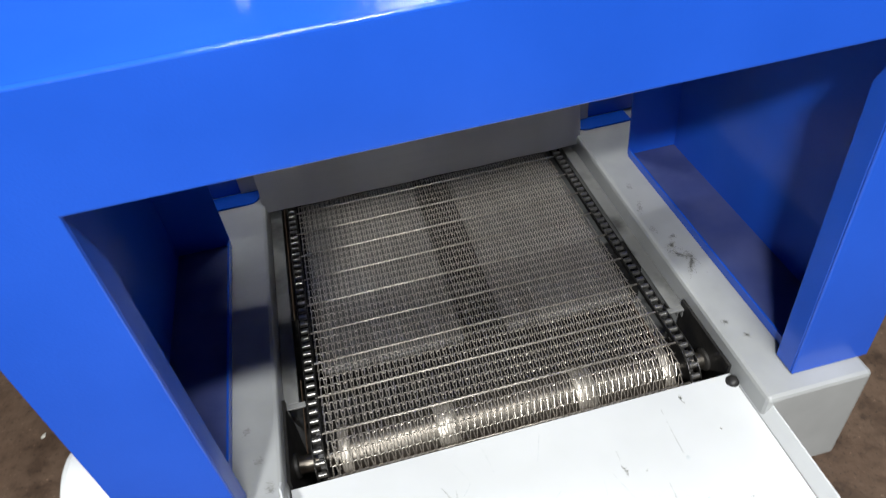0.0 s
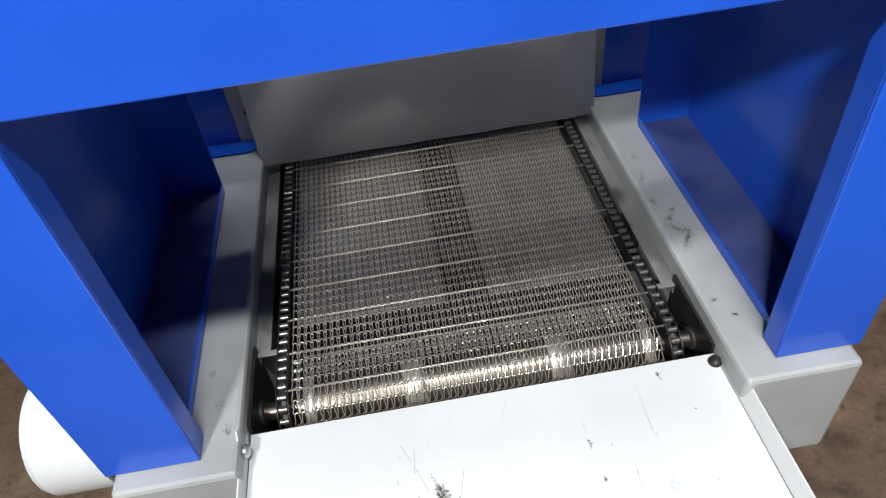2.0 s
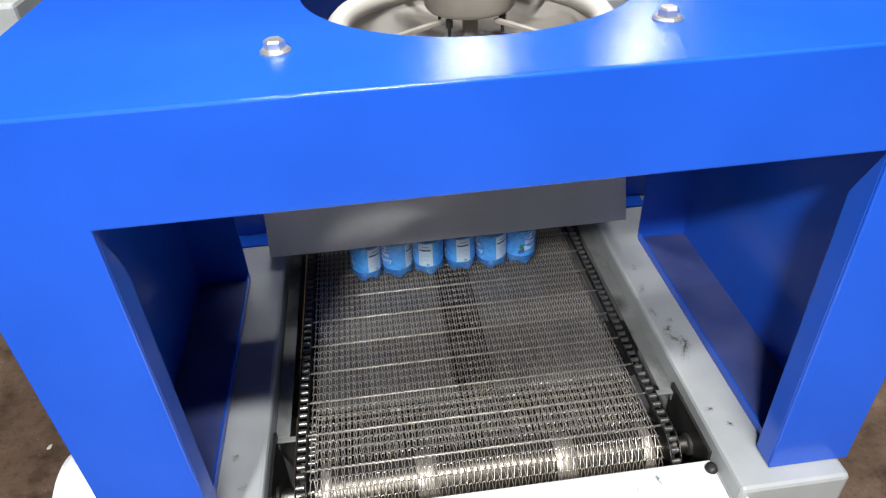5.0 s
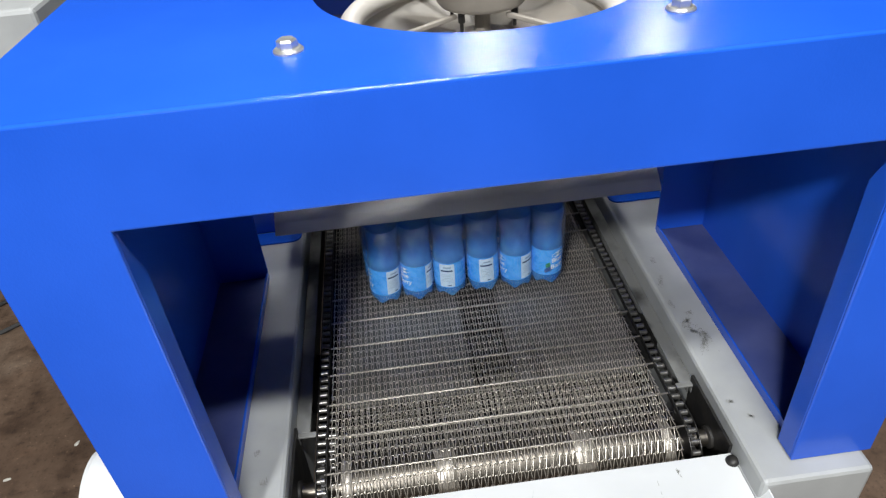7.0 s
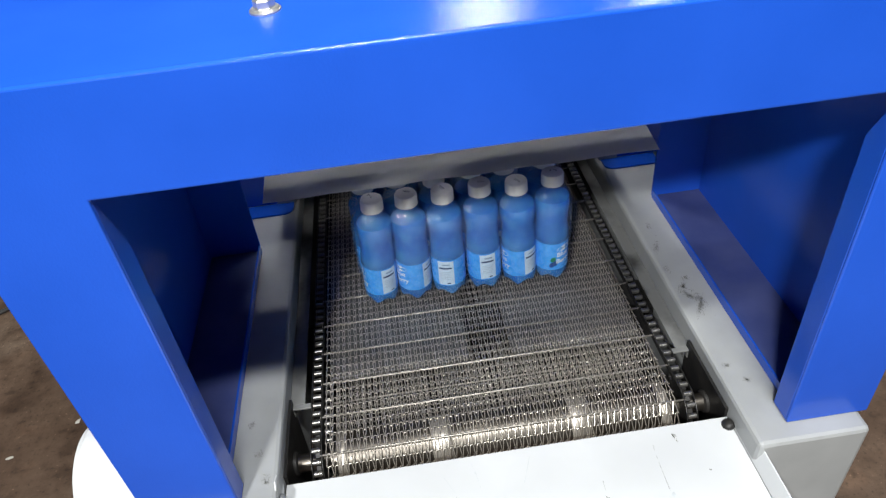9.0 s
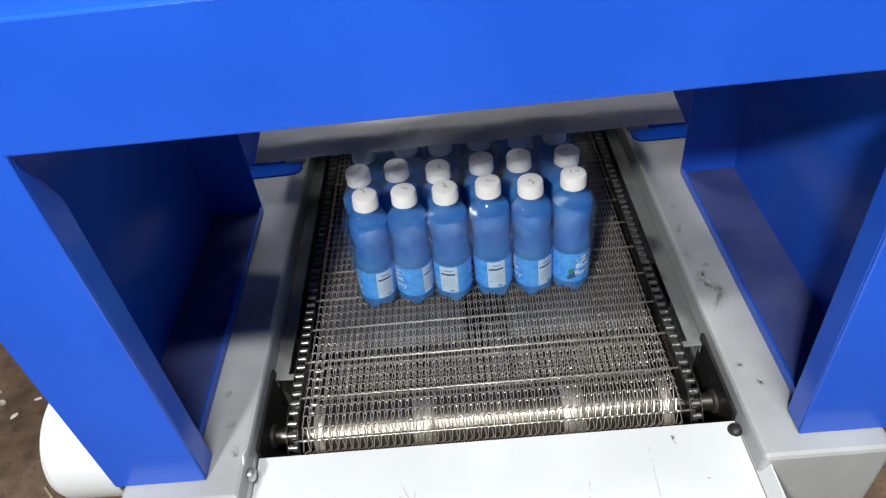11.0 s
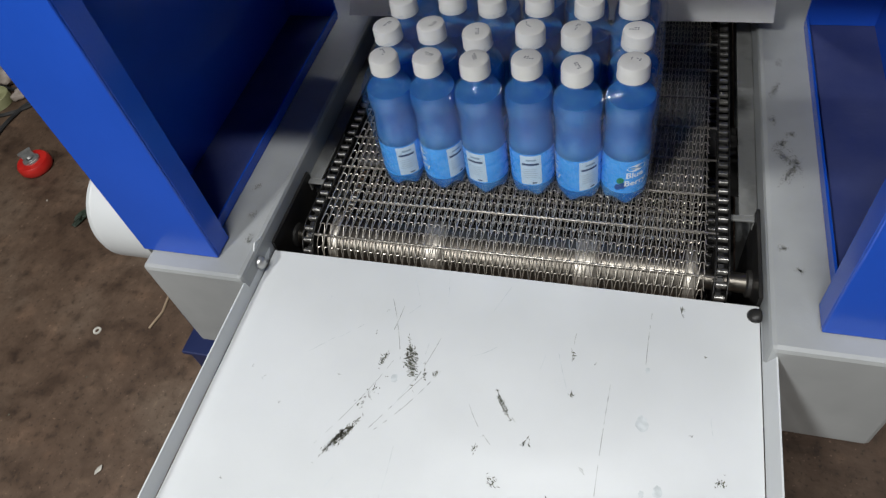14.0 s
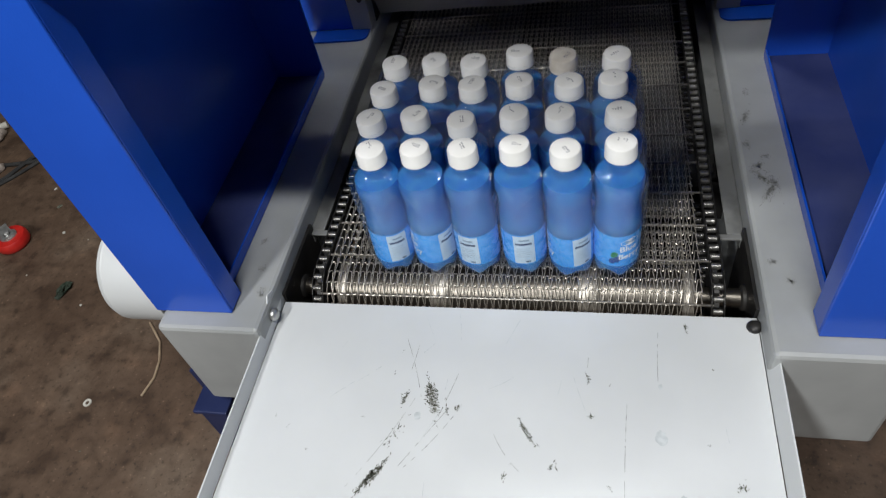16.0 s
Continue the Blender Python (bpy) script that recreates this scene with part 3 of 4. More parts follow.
def build_fan():
    f = thing("axial_fan", "cream painted axial fan hung inside the hood opening", "fan", pose(0.012, 0.262, 1.378))
    ring = [(0.150 + 0.013 * math.cos(a), 0.012 + 0.013 * math.sin(a)) for a in [2 * math.pi * k / 12 for k in range(13)]]
    part("guard_ring", lathe(ring, 56, caps=False), M_CREAM, f, smooth=True)
    part("duct", lathe([(0.147, -0.075), (0.150, -0.075), (0.150, 0.010), (0.147, 0.010), (0.147, -0.075)], 56, caps=False), M_CREAM, f, "cream fan duct", True)
    # Plate added to stop lamp light leaking in round the duct.
    part("mounting_plate", lathe([(0.149, -0.048), (0.208, -0.048), (0.208, -0.045), (0.149, -0.045), (0.149, -0.048)], 56, caps=False), M_NAVY, f, "dark blue baffle added round the duct to block light")
    part("motor", lathe([(0.030, 0.026), (0.047, 0.027), (0.051, 0.032), (0.051, 0.086), (0.045, 0.096), (0.020, 0.098)], 32), M_ROTOR, f, "dark cream motor housing", True)
    part("shaft", lathe([(0.009, -0.020), (0.009, 0.027)], 16), M_ROTOR, f)
    for k in range(4):
        a = radians(35 + 90 * k)
        m = Matrix.Rotation(a, 4, "Z")
        bm = add_box(bmesh.new(), 0.040, 0.150, -0.003, 0.003, 0.018, 0.023, 0.001)
        bm.transform(m)
        part("arm", bm, M_ROTOR, f)
        bolt = bmesh.new()
        add_lathe(bolt, [(0.0020, 0.006), (0.0020, 0.028)], 10, m @ Matrix.Translation((0.041, 0.010, 0)))
        add_lathe(bolt, [(0.0042, 0.016), (0.0042, 0.025)], 6, m @ Matrix.Translation((0.041, 0.010, 0)))
        part("stud", bolt, M_CHAIN, f, "steel stud with nut")
    for k in range(26):
        a = 2 * math.pi * k / 26
        part("guard_wire", tube([(0.045 * math.cos(a), 0.045 * math.sin(a), -0.072), (0.10 * math.cos(a), 0.10 * math.sin(a), -0.080), (0.147 * math.cos(a), 0.147 * math.sin(a), -0.068)], 0.0011, 5), M_PIN, f)
    rotor = part("rotor", lathe([(0.026, -0.030), (0.034, -0.028), (0.034, -0.010), (0.024, -0.006)], 24), M_ROTOR, f, "spinning dark cream fan rotor", True)
    for k in range(7):
        bm = bmesh.new()
        rows = []
        for i in range(5):
            r = 0.026 + (0.142 - 0.026) * i / 4
            half = radians(30 - 2.5 * i)
            tilt = 0.010 + 0.004 * i / 4
            rows.append([(r * math.cos(w * half), r * math.sin(w * half), -0.020 + tilt * w) for w in (-1, -0.5, 0, 0.5, 1)])
        a = add_rings(bm, rows, closed=False, caps=False)
        bmesh.ops.solidify(bm, geom=bm.faces[:], thickness=0.0015)
        bm.transform(Matrix.Rotation(2 * math.pi * k / 7, 4, "Z"))
        part("blade", bm, M_ROTOR, rotor, smooth=True)
    return f, rotor


# ---- shrink tunnel ----
def build_tunnel():
    t = thing("shrink_tunnel", "blue and grey heat shrink tunnel with a near-black mouth", "heat tunnel")
    for s in (-1, 1):
        a, b = sorted((s * 0.345, s * 0.56))
        part("front_wall", box(a, b, TUN, TUN + 0.02, RAIL_TOP + 0.004, 1.28, 0.002), M_BLUE, t)
        a, b = sorted((s * 0.306, s * 0.345))
        post = part("door_post", box(a, b, TUN - 0.003, TUN + 0.03, RAIL_TOP + 0.004, 1.28, 0.002), M_GREY, t, "grey door post with bolts")
        for z in (0.935, 1.06):
            part("bolt", lathe([(0.005, 0), (0.0045, 0.003), (0.002, 0.0038)], 12, Matrix.Translation((s * 0.318, TUN - 0.003, z)) @ Matrix.Rotation(radians(90), 4, "X")), M_BLACK, post)
        # foot lip with a rounded inner corner
        c = 0.018
        out = [(s * 0.420, TUN), (s * 0.420, TUN - 0.038)] + [(s * (0.312 + c - c * math.sin(w)), TUN - 0.038 + c - c * math.cos(w)) for w in (0, 0.4, 0.8, 1.2, 1.571)] + [(s * 0.312, TUN)]
        part("foot_lip", slab(out, Matrix.Translation((0, 0, RAIL_TOP + 0.001)), 0.003), M_BLUE, t, "blue foot lip with a rounded corner")
        a, b = sorted((s * 0.306, s * 0.315))
        part("inner_wall", box(a, b, TUN + 0.03, 2.35, RAIL_TOP + 0.001, 1.16), M_LINING, t)
        a, b = sorted((s * 0.54, s * 0.56))
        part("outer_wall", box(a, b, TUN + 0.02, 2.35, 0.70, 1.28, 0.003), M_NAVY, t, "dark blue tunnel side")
    part("header", box(-0.306, 0.306, TUN, TUN + 0.03, 1.135, 1.28), M_GREY, t)
    part("lining", box(-0.315, 0.315, TUN + 0.03, 2.35, 1.16, 1.18), M_LINING, t)
    # Unseen roof, set low so light from the tube behind reaches the rails.
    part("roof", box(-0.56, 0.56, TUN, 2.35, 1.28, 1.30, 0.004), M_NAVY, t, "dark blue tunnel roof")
    part("control_box", box(-0.98, -0.68, 0.72, 1.15, 0.95, 1.33, 0.008), M_GREY, t, "grey control box on the tunnel side")
    part("box_arm", box(-0.68, -0.56, 0.86, 0.94, 1.05, 1.15, 0.004), M_NAVY, t)
    part("end_wall", box(-0.54, 0.54, 2.35, 2.37, RAIL_TOP, 1.28), M_LINING, t)
    first = part("curtain_strip", flap_bm(), M_RUBBER, t, "grey rubber curtain over the mouth", True)
    strips = [first] + [again(first, t) for _ in range(FLAP_N - 1)]
    return t, strips


FLAP_N = 12
FLAP_X, FLAP_Y, FLAP_Z, FLAP_L = 0.002, 0.615, 1.0925, 0.240


def flap_bm():
    """One strip of the heavy sheet, hanging from its origin and a hair longer than its share."""
    bm = bmesh.new()
    piece = FLAP_L / FLAP_N * 1.04
    rows = [[(-0.309 + 0.618 * k / 24, 0.0012 * math.sin(k * 1.1), -piece * i / 2) for k in range(25)] for i in range(3)]
    add_rings(bm, rows, closed=False, caps=False)
    bmesh.ops.solidify(bm, geom=bm.faces[:], thickness=0.0025)
    return bm


def flap_poses(up, low, split):
    """The sheet bends from the angle up, at its top, to the angle low, past the part split of its length."""
    y, z, out = FLAP_Y, FLAP_Z, []
    for i in range(FLAP_N):
        u = min(max(((i + 0.5) / FLAP_N - split) / 0.35 + 0.5, 0), 1)
        a = up + (low - up) * u * u * (3 - 2 * u)
        out.append(pose(FLAP_X, y, z, -a))
        y -= FLAP_L / FLAP_N * math.sin(radians(a))
        z -= FLAP_L / FLAP_N * math.cos(radians(a))
    return out


# ---- pack of bottles ----
BOTTLE_PROFILE = [(0.0120, 0.004), (0.0190, 0.0015), (0.0258, 0.0005), (0.0279, 0.0045), (0.0287, 0.013), (0.0287, 0.019), (0.0282, 0.021), (0.0282, 0.078), (0.0287, 0.080), (0.0286, 0.086), (0.0279, 0.094), (0.0271, 0.104), (0.0266, 0.112), (0.0267, 0.119), (0.0275, 0.127), (0.0286, 0.134), (0.0291, 0.141), (0.0289, 0.148), (0.0279, 0.155), (0.0257, 0.161), (0.0222, 0.1668), (0.0185, 0.1712), (0.0160, 0.1745), (0.0152, 0.177), (0.0172, 0.1775), (0.0172, 0.1790), (0.0150, 0.1795), (0.0150, 0.183)]


def petal(r, z, a):
    """Five feet in the base."""
    f = max(0.0, 1 - z / 0.014)
    return z + f * 0.008 * (0.5 - 0.5 * math.cos(5 * a)) * (r / 0.027), r - f * 0.0012 * (0.5 - 0.5 * math.cos(5 * a))


def bottle_bm(shrink, top):
    bm = bmesh.new()
    rings = []
    n = 40
    for r, z in BOTTLE_PROFILE:
        if z > top:
            break
        ring = []
        for k in range(n):
            a = 2 * math.pi * k / n
            zz, rr = petal(r, z, a)
            ring.append(((rr - shrink) * math.cos(a), (rr - shrink) * math.sin(a), zz + shrink * (1 if z < 0.01 else 0)))
        rings.append(ring)
    add_rings(bm, rings)
    return bm


def arc_patch(r, a0, a1, z0, z1, n=8):
    """A printed patch on the round of a label; angles from the front, to the right."""
    bm = bmesh.new()
    rings = [[(r * math.sin(a), -r * math.cos(a), z) for a in [radians(a0 + (a1 - a0) * k / n) for k in range(n + 1)]] for z in (z0, z1)]
    add_rings(bm, rings, closed=False, caps=False)
    return bm


def arc_ellipse(r, ac, zc, wa, hz, n=28):
    bm = bmesh.new()
    c = bm.verts.new((r * math.sin(radians(ac)), -r * math.cos(radians(ac)), zc))
    vs = []
    for k in range(n):
        w = 2 * math.pi * k / n
        a = radians(ac + wa * math.cos(w))
        vs.append(bm.verts.new((r * math.sin(a), -r * math.cos(a), zc + hz * math.sin(w) + 0.0012 * math.cos(w))))
    for k in range(n):
        bm.faces.new((c, vs[k], vs[(k + 1) % n]))
    return bm


def arc_text(word, r, ac, zc, size):
    """Letters bent round the label."""
    cu = bpy.data.curves.new("letters", "FONT")
    cu.body, cu.size, cu.align_x, cu.offset = word, size, "CENTER", size * 0.02
    ob = new("letters", cu)
    me = bpy.data.meshes.new_from_object(ob.evaluated_get(bpy.context.evaluated_depsgraph_get()))
    bpy.data.objects.remove(ob)
    bm = bmesh.new()
    bm.from_mesh(me)
    bpy.data.meshes.remove(me)
    for v in bm.verts:
        a = radians(ac) + v.co.x / r
        v.co = Vector((r * math.sin(a), -r * math.cos(a), zc + v.co.y + 0.10 * v.co.x))
    return bm


def build_bottle():
    b = part("bottle", bottle_bm(0.0, 1), M_PET, None, "clear bottle of blue drink with white cap", True)
    part("drink", bottle_bm(0.0011, 0.156), M_LIQUID, b, "blue soft drink", True)
    lab = part("label", lathe([(0.02835, 0.0225), (0.02840, 0.0225), (0.02840, 0.0765), (0.02835, 0.0765)], 48, caps=False), M_LABEL, b, "bright blue printed label", True)
    R = 0.02850
    made = [(arc_patch(R, -27, 27, 0.0245, 0.0745), M_PANEL), (arc_patch(R + 0.0002, -22, 20, 0.0585, 0.0620), M_BAR), (arc_patch(R + 0.0002, -12, 14, 0.0660, 0.0690), M_LINE)]
    for k in range(5):
        made.append((arc_patch(R + 0.0002, -20, 12 + 3 * (k % 3), 0.0370 + 0.0036 * k, 0.0378 + 0.0036 * k), M_LINE))
    made.append((arc_patch(R + 0.0002, 2, 14, 0.0265, 0.0290), M_BAR))
    made.append((arc_ellipse(R, -108, 0.0650, 24, 0.0052), M_PRINT))
    made.append((arc_patch(R + 0.0002, -122, -96, 0.0640, 0.0662), M_LINE))
    made.append((arc_text("Blue", R + 0.0002, -112, 0.0500, 0.0125), M_PRINT))
    made.append((arc_text("Berry", R + 0.0002, -108, 0.0370, 0.0125), M_PRINT))
    made.append((arc_ellipse(R, -146, 0.0440, 9, 0.0050), M_GREEN))
    made.append((arc_ellipse(R + 0.0001, -139, 0.0360, 10, 0.0055), M_BERRY))
    made.append((arc_ellipse(R + 0.0001, -150, 0.0330, 9, 0.0050), M_BERRY))
    # the print is one sheet with several inks
    bm, mats = bmesh.new(), []
    for piece, mat in made:
        if mat not in mats:
            mats.append(mat)
        for f in piece.faces:
            f.material_index = mats.index(mat)
        me = bpy.data.meshes.new("ink")
        piece.to_mesh(me)
        piece.free()
        bm.from_mesh(me)
        bpy.data.meshes.remove(me)
    pr = part("print", bm, mats[0], b, "white lettering and pale information panel")
    for mat in mats[1:]:
        pr.data.materials.append(mat)
    cap = part("cap", cap_bm(), M_CAP, b, "ribbed white screw cap", True)
    return b


def cap_bm():
    bm = bmesh.new()
    n = 60
    rings = []
    for r, z, rib in ((0.0168, 0.1795, 0), (0.0178, 0.1800, 0), (0.0178, 0.1818, 0), (0.0174, 0.1824, 1), (0.0173, 0.1955, 1), (0.0164, 0.1985, 0), (0.0135, 0.1998, 0), (0.0060, 0.2000, 0)):
        rings.append([((r + (0.00025 if rib and k % 2 else 0)) * math.cos(2 * math.pi * k / n), (r + (0.00025 if rib and k % 2 else 0)) * math.sin(2 * math.pi * k / n), z) for k in range(n)])
    add_rings(bm, rings)
    return bm


PX, PY = 0.0582, 0.0585


def build_pack():
    p = thing("bottle_pack", "shrink-wrapped pack of twenty-four bottles of blue drink with white caps", "bottle pack")
    rng = random.Random(11)
    first = build_bottle()
    kids = list(first.children)
    turns = (32, 56, -14, 6, 36, 139)
    for j in range(4):
        for i in range(6):
            b = first if i == j == 0 else again(first, p)
            b.parent = p
            if b is not first:
                for q in kids:
                    again(q, b)
            dx = rng.gauss(0, 0.0011) + (0.0, -0.007, -0.005, -0.008)[j]
            dy = rng.gauss(0, 0.0007)
            tx, ty = (rng.gauss(0, 1.0), rng.gauss(0, 1.0)) if j < 3 else (rng.gauss(1.5, 1.5), rng.gauss(-1.0, 1.5))
            if (i, j) == (4, 0):
                tx, dy = 1.5, -0.002
            if (i, j) == (0, 0):
                ty = 2.6
            if (i, j) == (0, 3):
                tx, ty = 2.0, 3.0
            b.matrix_basis = pose((i - 2.5) * PX + dx, 0.024 + j * PY + dy, 0.0004, tx, ty) @ pose(0, 0, 0, 0, 0, turns[i] if j == 0 else rng.uniform(0, 360))
    # ink date on the caps
    for j in range(4):
        for i in range(6):
            bm = bmesh.new()
            for row in range(2):
                for k in range(4):
                    if rng.random() < 0.8:
                        add_box(bm, -0.006 + 0.003 * k, -0.0042 + 0.003 * k, -0.001 + 0.0026 * row, 0.0006 + 0.0026 * row, 0.0, 0.00012)
            src = [o for o in p.children if o.name.startswith("bottle")][j * 6 + i]
            cap = [o for o in src.children if o.name.startswith("cap")][0]
            bm.transform(pose(rng.gauss(0, 0.002), rng.gauss(0.001, 0.002), 0.20005, 0, 0, rng.uniform(-180, 180)))
            part("date_print", bm, M_INK, src, "faint grey ink stamp")
    part("shrink_film", film_bm(), M_FILM, p, "shrink film with wrinkles and painted-in blue haze", True)
    add_veil(p)
    dull = [o for o in p.children if o.name.startswith("bottle")][3 * 6 + 4]
    for o in dull.children:
        if o.name.startswith("cap"):
            o.material_slots[0].link = "OBJECT"
            o.material_slots[0].material = M_CAP_DUSTY
    return p


def film_bm():
    """Clear film drawn round the four sides, dipping between the bottles, and folded in over the shoulders."""
    r = 0.0322
    hx, hy = 2.5 * PX, 1.5 * PY
    cy = 0.024 + hy
    outline = []

    def side(x0, y0, x1, y1, nx, ny, count, gap):
        steps = count * 10
        for k in range(steps):
            u = k / steps
            dip = 0.0062 * (0.5 - 0.5 * math.cos(2 * math.pi * u * count)) ** 2.2
            outline.append((x0 + (x1 - x0) * u, y0 + (y1 - y0) * u, nx, ny, dip))

    def corner(cx, cyy, a0):
        for k in range(8):
            a = a0 + (math.pi / 2) * k / 8
            outline.append((cx + r * math.cos(a), cyy + r * math.sin(a), math.cos(a), math.sin(a), 0.0))

    side(-hx, cy - hy - r, hx, cy - hy - r, 0, -1, 5, PX)
    corner(hx, cy - hy, -math.pi / 2)
    side(hx + r, cy - hy, hx + r, cy + hy, 1, 0, 3, PY)
    corner(hx, cy + hy, 0)
    side(hx, cy + hy + r, -hx, cy + hy + r, 0, 1, 5, PX)
    corner(-hx, cy + hy, math.pi / 2)
    side(-hx - r, cy + hy, -hx - r, cy - hy, -1, 0, 3, PY)
    corner(-hx, cy - hy, math.pi)
    bm = bmesh.new()
    rings = []
    for z, inset, k in ((0.010, 0.0008, 1.0), (0.018, 0.0008, 0.9), (0.050, 0.0, 0.45), (0.095, 0.0, 0.40), (0.135, 0.0, 0.5), (0.150, 0.0006, 0.7), (0.160, 0.004, 0.9), (0.168, 0.009, 1.1), (0.174, 0.0125, 1.2)):
        rings.append([(x - nx * (inset + dip * k), y - ny * (inset + dip * k), z + (0.006 * dip / 0.0062 if z < 0.011 else 0) - (0.6 * dip if z > 0.17 else 0)) for x, y, nx, ny, dip in outline])
    add_rings(bm, rings, True, caps=False)
    return bm


def add_veil(p):
    """The film over the necks behind the first row: it clings round each cap and sags between them in folds."""
    caps = [((i - 2.5) * PX, 0.024 + j * PY) for i in range(6) for j in range(4)]
    nx, ny = 110, 72
    x0, x1, y0, y1 = -2.5 * PX - 0.026, 2.5 * PX + 0.026, 0.024 + 0.020, 0.024 + 3 * PY + 0.026
    rows = []
    for b in range(ny + 1):
        row = []
        for a in range(nx + 1):
            x, y = x0 + (x1 - x0) * a / nx, y0 + (y1 - y0) * b / ny
            d, cx, cy = min((math.hypot(x - u, y - v), u, v) for u, v in caps)
            sag = min(max((d - 0.018) / 0.022, 0), 1)
            fold = math.sin(7 * math.atan2(y - cy, x - cx) + 40 * cx + 23 * cy) * 0.0016 * sag * (1 - 0.5 * sag)
            rim = max(abs(x) - 2.5 * PX, 0) + max(y - 0.024 - 3 * PY, 0)
            row.append((x, y, 0.1860 - 0.0095 * sag * sag * (3 - 2 * sag) + fold - 0.30 * rim))
        rows.append(row)
    bm = bmesh.new()
    add_rings(bm, rows, closed=False, caps=False)
    part("film_veil", bm, M_VEIL, p, "clear film stretched in folds between the caps", True)


# ---- build the machine ----
conveyor = build_conveyor()
roller = build_roller(conveyor)
belt, belt_rows = build_belt()
tray = build_tray()
build_scuffs(tray)
hood = build_hood()
fan, fan_rotor = build_fan()
tunnel, flap_strips = build_tunnel()
pack = build_pack()

# white drum beside the hood
drum = thing("motor_drum", "white painted drive motor cover on the side of the rail", "motor cover")
part("shell", lathe([(0.072, 0.4575), (0.0775, 0.460), (0.0775, 0.532), (0.0765, 0.5325)], 40, Matrix.Translation((0, 0.068, 0.862)) @ Matrix.Rotation(radians(-90), 4, "Y")), M_TRAY, drum, smooth=True)
part("end_cap", lathe([(0.0762, 0.5327), (0.0772, 0.535), (0.073, 0.543), (0.055, 0.546), (0.02, 0.547)], 40, Matrix.Translation((0, 0.068, 0.862)) @ Matrix.Rotation(radians(-90), 4, "Y")), M_TRAY, drum, "pressed white end cap", True)

# rail smudges
rng = random.Random(9)
for x, y, length, heading, n in ((0.325, 0.235, 0.03, 120, 10), (0.332, 0.205, 0.04, 60, 12), (0.336, 0.275, 0.01, 90, 4), (0.318, 0.09, 0.008, 80, 3), (0.335, 0.06, 0.008, 80, 3), (0.32, 0.36, 0.03, 70, 8), (-0.33, 0.06, 0.01, 80, 3), (0.340, 0.222, 0.034, 100, 9), (0.322, 0.255, 0.022, 50, 8), (0.316, 0.300, 0.016, 95, 4), (0.328, 0.420, 0.020, 80, 4), (-0.345, 0.110, 0.012, 60, 3), (-0.318, 0.020, 0.014, 100, 4)):
    part("smudge", smear_mesh(rng, x, y, RAIL_TOP, length, 0.012, heading, n * 12, 0.3), M_SMUDGE, conveyor, "grey rubbed smudge")


# ---- clutter on the floor ----
def build_caster(m):
    c = thing("caster_wheel", "red rubber caster wheel with a steel fork lying on the floor", "caster", m)
    w = part("wheel", lathe([(0.030, -0.020), (0.052, -0.019), (0.058, -0.010), (0.058, 0.010), (0.052, 0.019), (0.030, 0.020)], 32, Matrix.Translation((0, 0, 0.021))), M_RED, c, "red rubber wheel", True)
    part("hub", lathe([(0.012, -0.024), (0.029, -0.021), (0.029, 0.021), (0.012, 0.026)], 24, Matrix.Translation((0, 0, 0.024))), M_ZINC, w, "steel hub", True)
    bm = bmesh.new()
    add_box(bm, -0.050, 0.022, -0.021, 0.021, 0.046, 0.050, 0.001)
    add_box(bm, -0.068, -0.050, -0.024, 0.024, 0.040, 0.048, 0.001)
    part("fork", bm, M_ZINC, c, "zinc plated fork")
    part("axle_nut", lathe([(0.010, 0.050), (0.010, 0.058), (0.007, 0.060)], 6), M_ZINC, c)
    return c


build_caster(pose(-1.890, 0.838, 0.0, 0, 0, -30))


def floor_cable(points, r, label):
    pts = []
    ctrl = [Vector((x, y, r)) for x, y in points]
    ctrl = [2 * ctrl[0] - ctrl[1]] + ctrl + [2 * ctrl[-1] - ctrl[-2]]
    for a, b, c, d in zip(ctrl, ctrl[1:], ctrl[2:], ctrl[3:]):
        for k in range(8):
            u = k / 8
            pts.append(0.5 * ((2 * b) + (c - a) * u + (2 * a - 5 * b + 4 * c - d) * u * u + (3 * b - a - 3 * c + d) * u ** 3))
    pts.append(ctrl[-2])
    return tagged(part("cable", tube(pts, r, 8), M_CABLE, None, smooth=True), label, "cable", "cables on the floor")


floor_cable([(-3.4, 1.30), (-2.8, 1.27), (-2.42, 1.247), (-2.343, 1.243), (-2.252, 1.236), (-1.9, 1.33), (-1.3, 1.75)], 0.008, "black rubber cable lying on the dirty floor")
floor_cable([(-2.0, 0.35), (-2.12, 0.75), (-2.164, 0.922), (-2.181, 1.014), (-2.175, 1.096), (-2.15, 1.17), (-2.0, 1.42), (-1.5, 1.85)], 0.008, "black rubber cable lying on the dirty floor")
floor_cable([(-3.0, 1.02), (-2.5, 1.05), (-2.32, 1.06), (-2.2, 1.10), (-2.10, 1.20), (-1.9, 1.5)], 0.007, "black rubber cable lying on the dirty floor")
floor_cable([(-3.2, 1.9), (-2.7, 1.75), (-2.42, 1.80), (-2.2, 1.95), (-2.0, 2.2)], 0.010, "black rubber cable lying on the dirty floor")
tagged(part("pipe_end", tube([(-2.52, 1.376, 0.015), (-2.354, 1.495, 0.015)], 0.014, 12), M_PALE, None, smooth=True), "short white plastic pipe on the floor", "pipe")
M_SCRAP = surface("beige_packaging_scrap", (0.24, 0.20, 0.17), (0.40, 0.34, 0.30), 0.6, 0, 25, 200, 0.2)
M_TAPE = surface("olive_tape", (0.22, 0.22, 0.11), (0.34, 0.34, 0.19), 0.45, 0, 20, 200, 0.1)
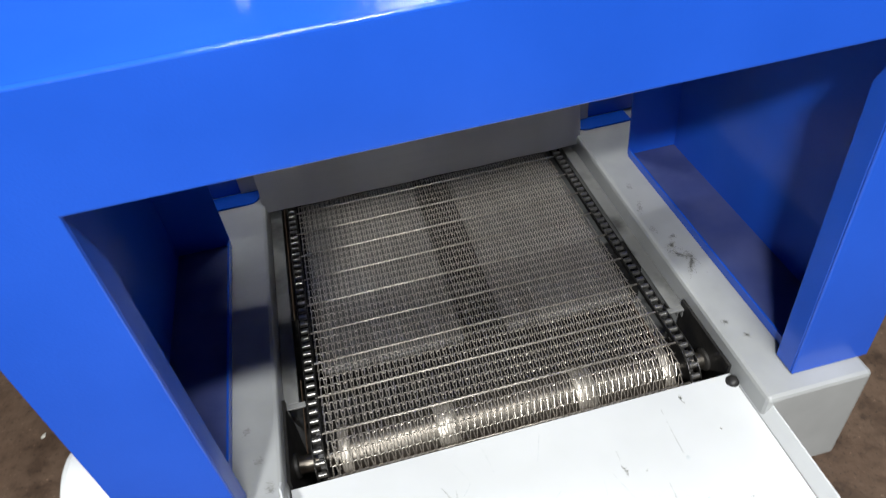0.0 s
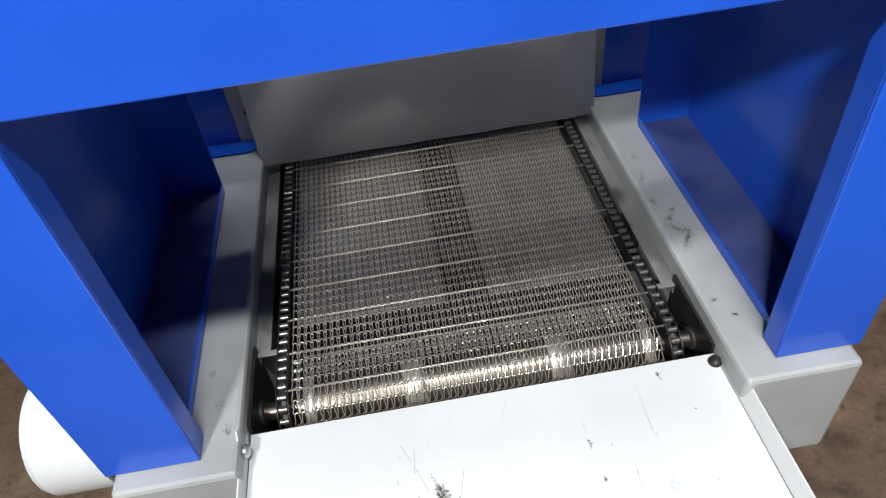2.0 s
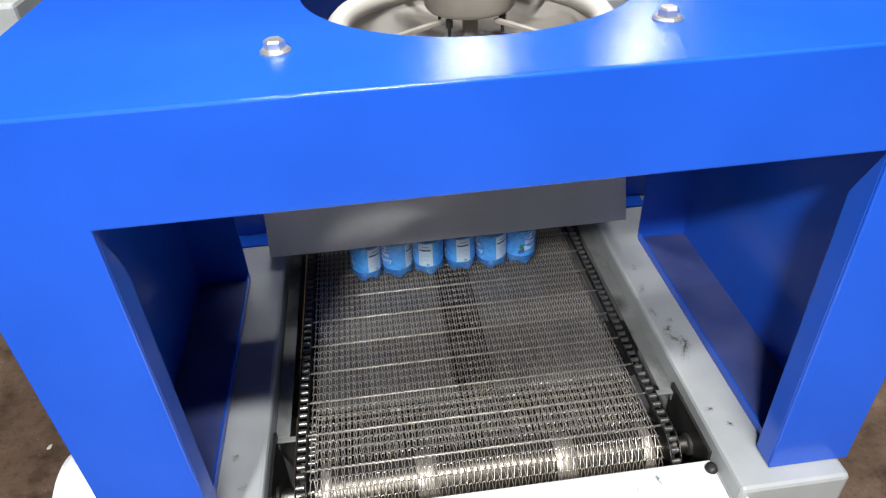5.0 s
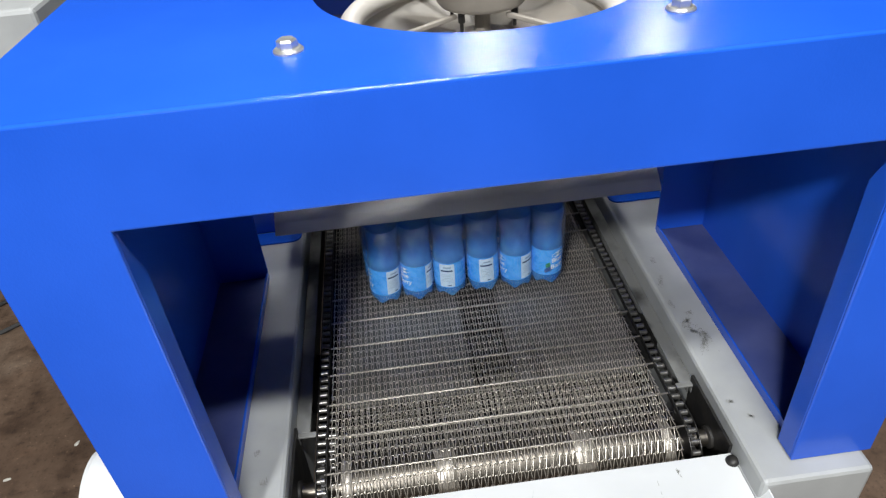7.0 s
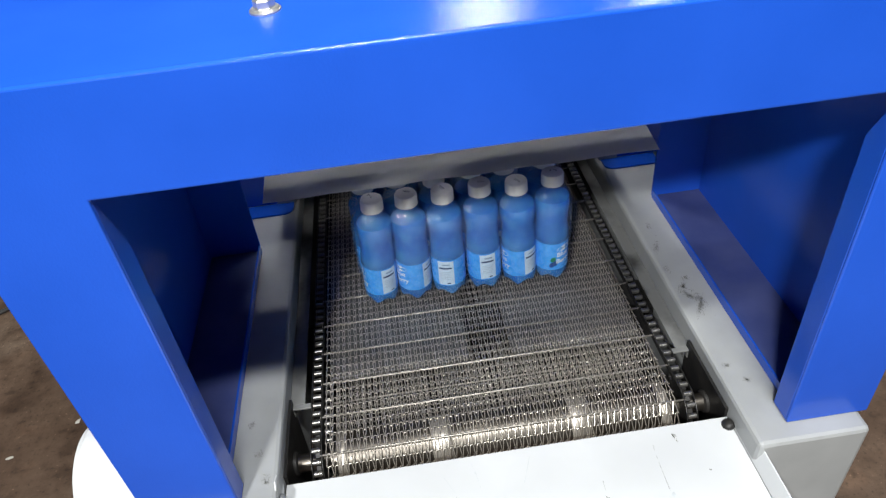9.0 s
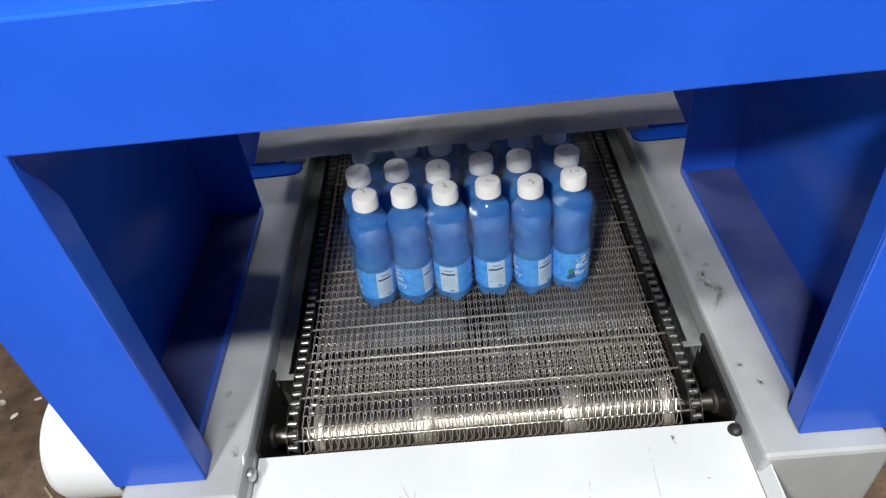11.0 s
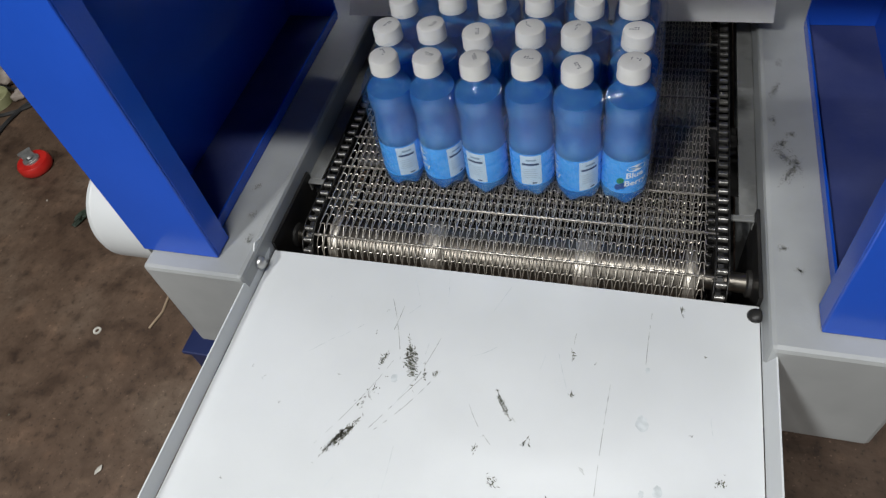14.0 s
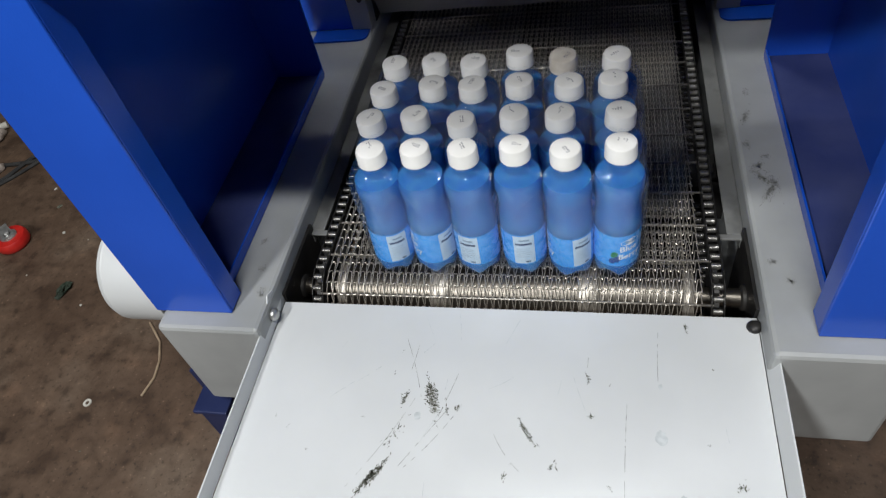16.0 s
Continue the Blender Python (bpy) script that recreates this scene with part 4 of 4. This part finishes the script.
tagged(part("tape_roll", lathe([(0.028, 0.0), (0.062, 0.0), (0.064, 0.002), (0.064, 0.038), (0.062, 0.040), (0.028, 0.040), (0.028, 0.0)], 32, Matrix.Translation((-2.315, 1.150, 0.0)), caps=False), M_TAPE, None, smooth=True), "olive yellow tape roll lying among cables", "tape roll")
rng = random.Random(33)
for x, y, size, flat in ((-2.367, 1.296, 0.055, 0.6), (-2.225, 1.205, 0.035, 0.5), (-2.43, 1.33, 0.040, 0.4), (-2.36, 1.40, 0.045, 0.5), (-2.47, 1.22, 0.040, 0.5)):
    bm = bmesh.new()
    bmesh.ops.create_icosphere(bm, subdivisions=3, radius=1.0)
    for v in bm.verts:
        f = size * (1 + 0.22 * math.sin(5 * v.co.x + 9 * x) * math.cos(4 * v.co.y + y) + rng.uniform(-0.06, 0.06))
        v.co = Vector((v.co.x * f * 1.25, v.co.y * f * 0.8, max(v.co.z, -0.8) * f * flat + 0.8 * size * flat))
    ob = part("crumpled_scrap", bm, M_SCRAP, None, smooth=True)
    ob.matrix_basis = pose(x, y, 0.0, 0, 0, rng.uniform(0, 180))
    tagged(ob, "crumpled pale packaging scrap on the floor", "scrap", "scraps on the floor")
tagged(part("washer", lathe([(0.006, 0.0), (0.012, 0.0), (0.012, 0.0025), (0.006, 0.0025), (0.006, 0.0)], 20, Matrix.Translation((-1.268, 0.257, 0)), caps=False), M_PALE, None, smooth=True), "small pale steel washer on the floor", "washer")
pts = [(-1.200, 0.53), (-1.135, 0.465), (-1.107, 0.401), (-1.098, 0.345), (-1.110, 0.288)]
tagged(part("strap_offcut", tube([(x, y, 0.004) for x, y in pts], 0.0035, 6), M_STRAW, None, smooth=True), "tan plastic strap offcut curled on the floor", "strap")
rng = random.Random(21)
for k in range(46):
    x, y = (rng.uniform(-2.3, -0.75), rng.uniform(-0.35, 1.6)) if k % 4 else (rng.uniform(0.6, 1.3), rng.uniform(-0.3, 0.7))
    s = rng.uniform(0.003, 0.011)
    bm = bmesh.new()
    bmesh.ops.create_icosphere(bm, subdivisions=1, radius=1.0)
    for v in bm.verts:
        v.co = Vector((v.co.x * s * rng.uniform(0.7, 1.6), v.co.y * s * rng.uniform(0.5, 1.0), v.co.z * s * 0.35 + s * 0.30))
    ob = part("debris", bm, M_PALE if rng.random() < 0.7 else M_SCUFF)
    ob.matrix_basis = pose(x, y, 0.0, 0, 0, rng.uniform(0, 180))
    tagged(ob, "small crumb of debris on the floor", "debris", "debris on the floor")


# leaf-like scrap and torn paper bits
M_LEAF = surface("green_plastic_scrap", (0.03, 0.045, 0.03), (0.06, 0.085, 0.06), 0.6, 0, 40, 200, 0.2)
for name, x, y, size, mat, label in (("film_scrap", -1.569, 0.640, 0.045, M_LEAF, "crumpled dark green plastic scrap on the floor"), ("paper_scrap", -1.465, 0.825, 0.026, M_PALE, "torn pale paper bit on the floor"), ("paper_scrap", -1.495, 0.870, 0.020, M_PALE, "torn pale paper bit on the floor"), ("paper_scrap", -1.62, 1.02, 0.018, M_PALE, "torn pale paper bit on the floor")):
    bm = bmesh.new()
    n = 11
    ring = [[(size * k * (0.6 + 0.4 * rng.random()) * math.cos(2 * math.pi * i / n), size * k * 0.55 * (0.6 + 0.4 * rng.random()) * math.sin(2 * math.pi * i / n), 0.002 + size * 0.22 * rng.random()) for i in range(n)] for k in (0.15, 0.55, 1.0)]
    add_rings(bm, ring, True, caps=False)
    bmesh.ops.solidify(bm, geom=bm.faces[:], thickness=0.0008)
    ob = part(name, bm, mat)
    ob.matrix_basis = pose(x, y, 0.001, 0, 0, rng.uniform(0, 180))
    tagged(ob, label, "scrap", "scraps on the floor")


# ---- motion ----
def motions():
    for k, row in enumerate(belt_rows):
        s0 = -0.150 + PITCH * k + BELT_PHASE
        walk(row, [(t, belt_pose(s0 - SPEED * t)) for t in ROW_TIMES])
    walk(roller, [(t, pose(0, AXIS_Y, AXIS_Z, math.degrees(SPEED * t / ARC_R))) for t in ROW_TIMES])
    walk(pack, [(t, pose(-0.006, 0.083 + SPEED * (16.0 - t), BELT_TOP)) for t in ROW_TIMES])
    for i, strip in enumerate(flap_strips):
        walk(strip, [(t, flap_poses(up, low, split)[i]) for t, up, low, split in FLAP])
    walk(fan_rotor, [(0.1 * k, pose(0, 0, 0, 0, 0, 70 * k)) for k in range(161)])


BELT_PHASE = -0.0165
FLAP = [
    (0, 3, 5, 0.5), (1.0, 4, 6, 0.5), (1.5, 5, 8, 0.5), (2.0, 13, 5, 0.33), (2.5, 30, 4, 0.30), (3.0, 50, 4, 0.29), (3.5, 57, 8, 0.35), (4.0, 69, 18, 0.33), (5.0, 78, 20, 0.55),
    (6.5, 82, 20, 0.76), (7.0, 84, 40, 0.84), (7.6, 82, 72, 0.8), (8.0, 81, 80, 0.5), (9.5, 81, 81, 0.5), (12.5, 81, 81, 0.5), (13.5, 77, 72, 0.5), (14.1, 36, 36, 0.5),
    (14.5, -16, -10, 0.5), (15.2, -24, -22, 0.5), (16, -23, -22, 0.5)]
motions()
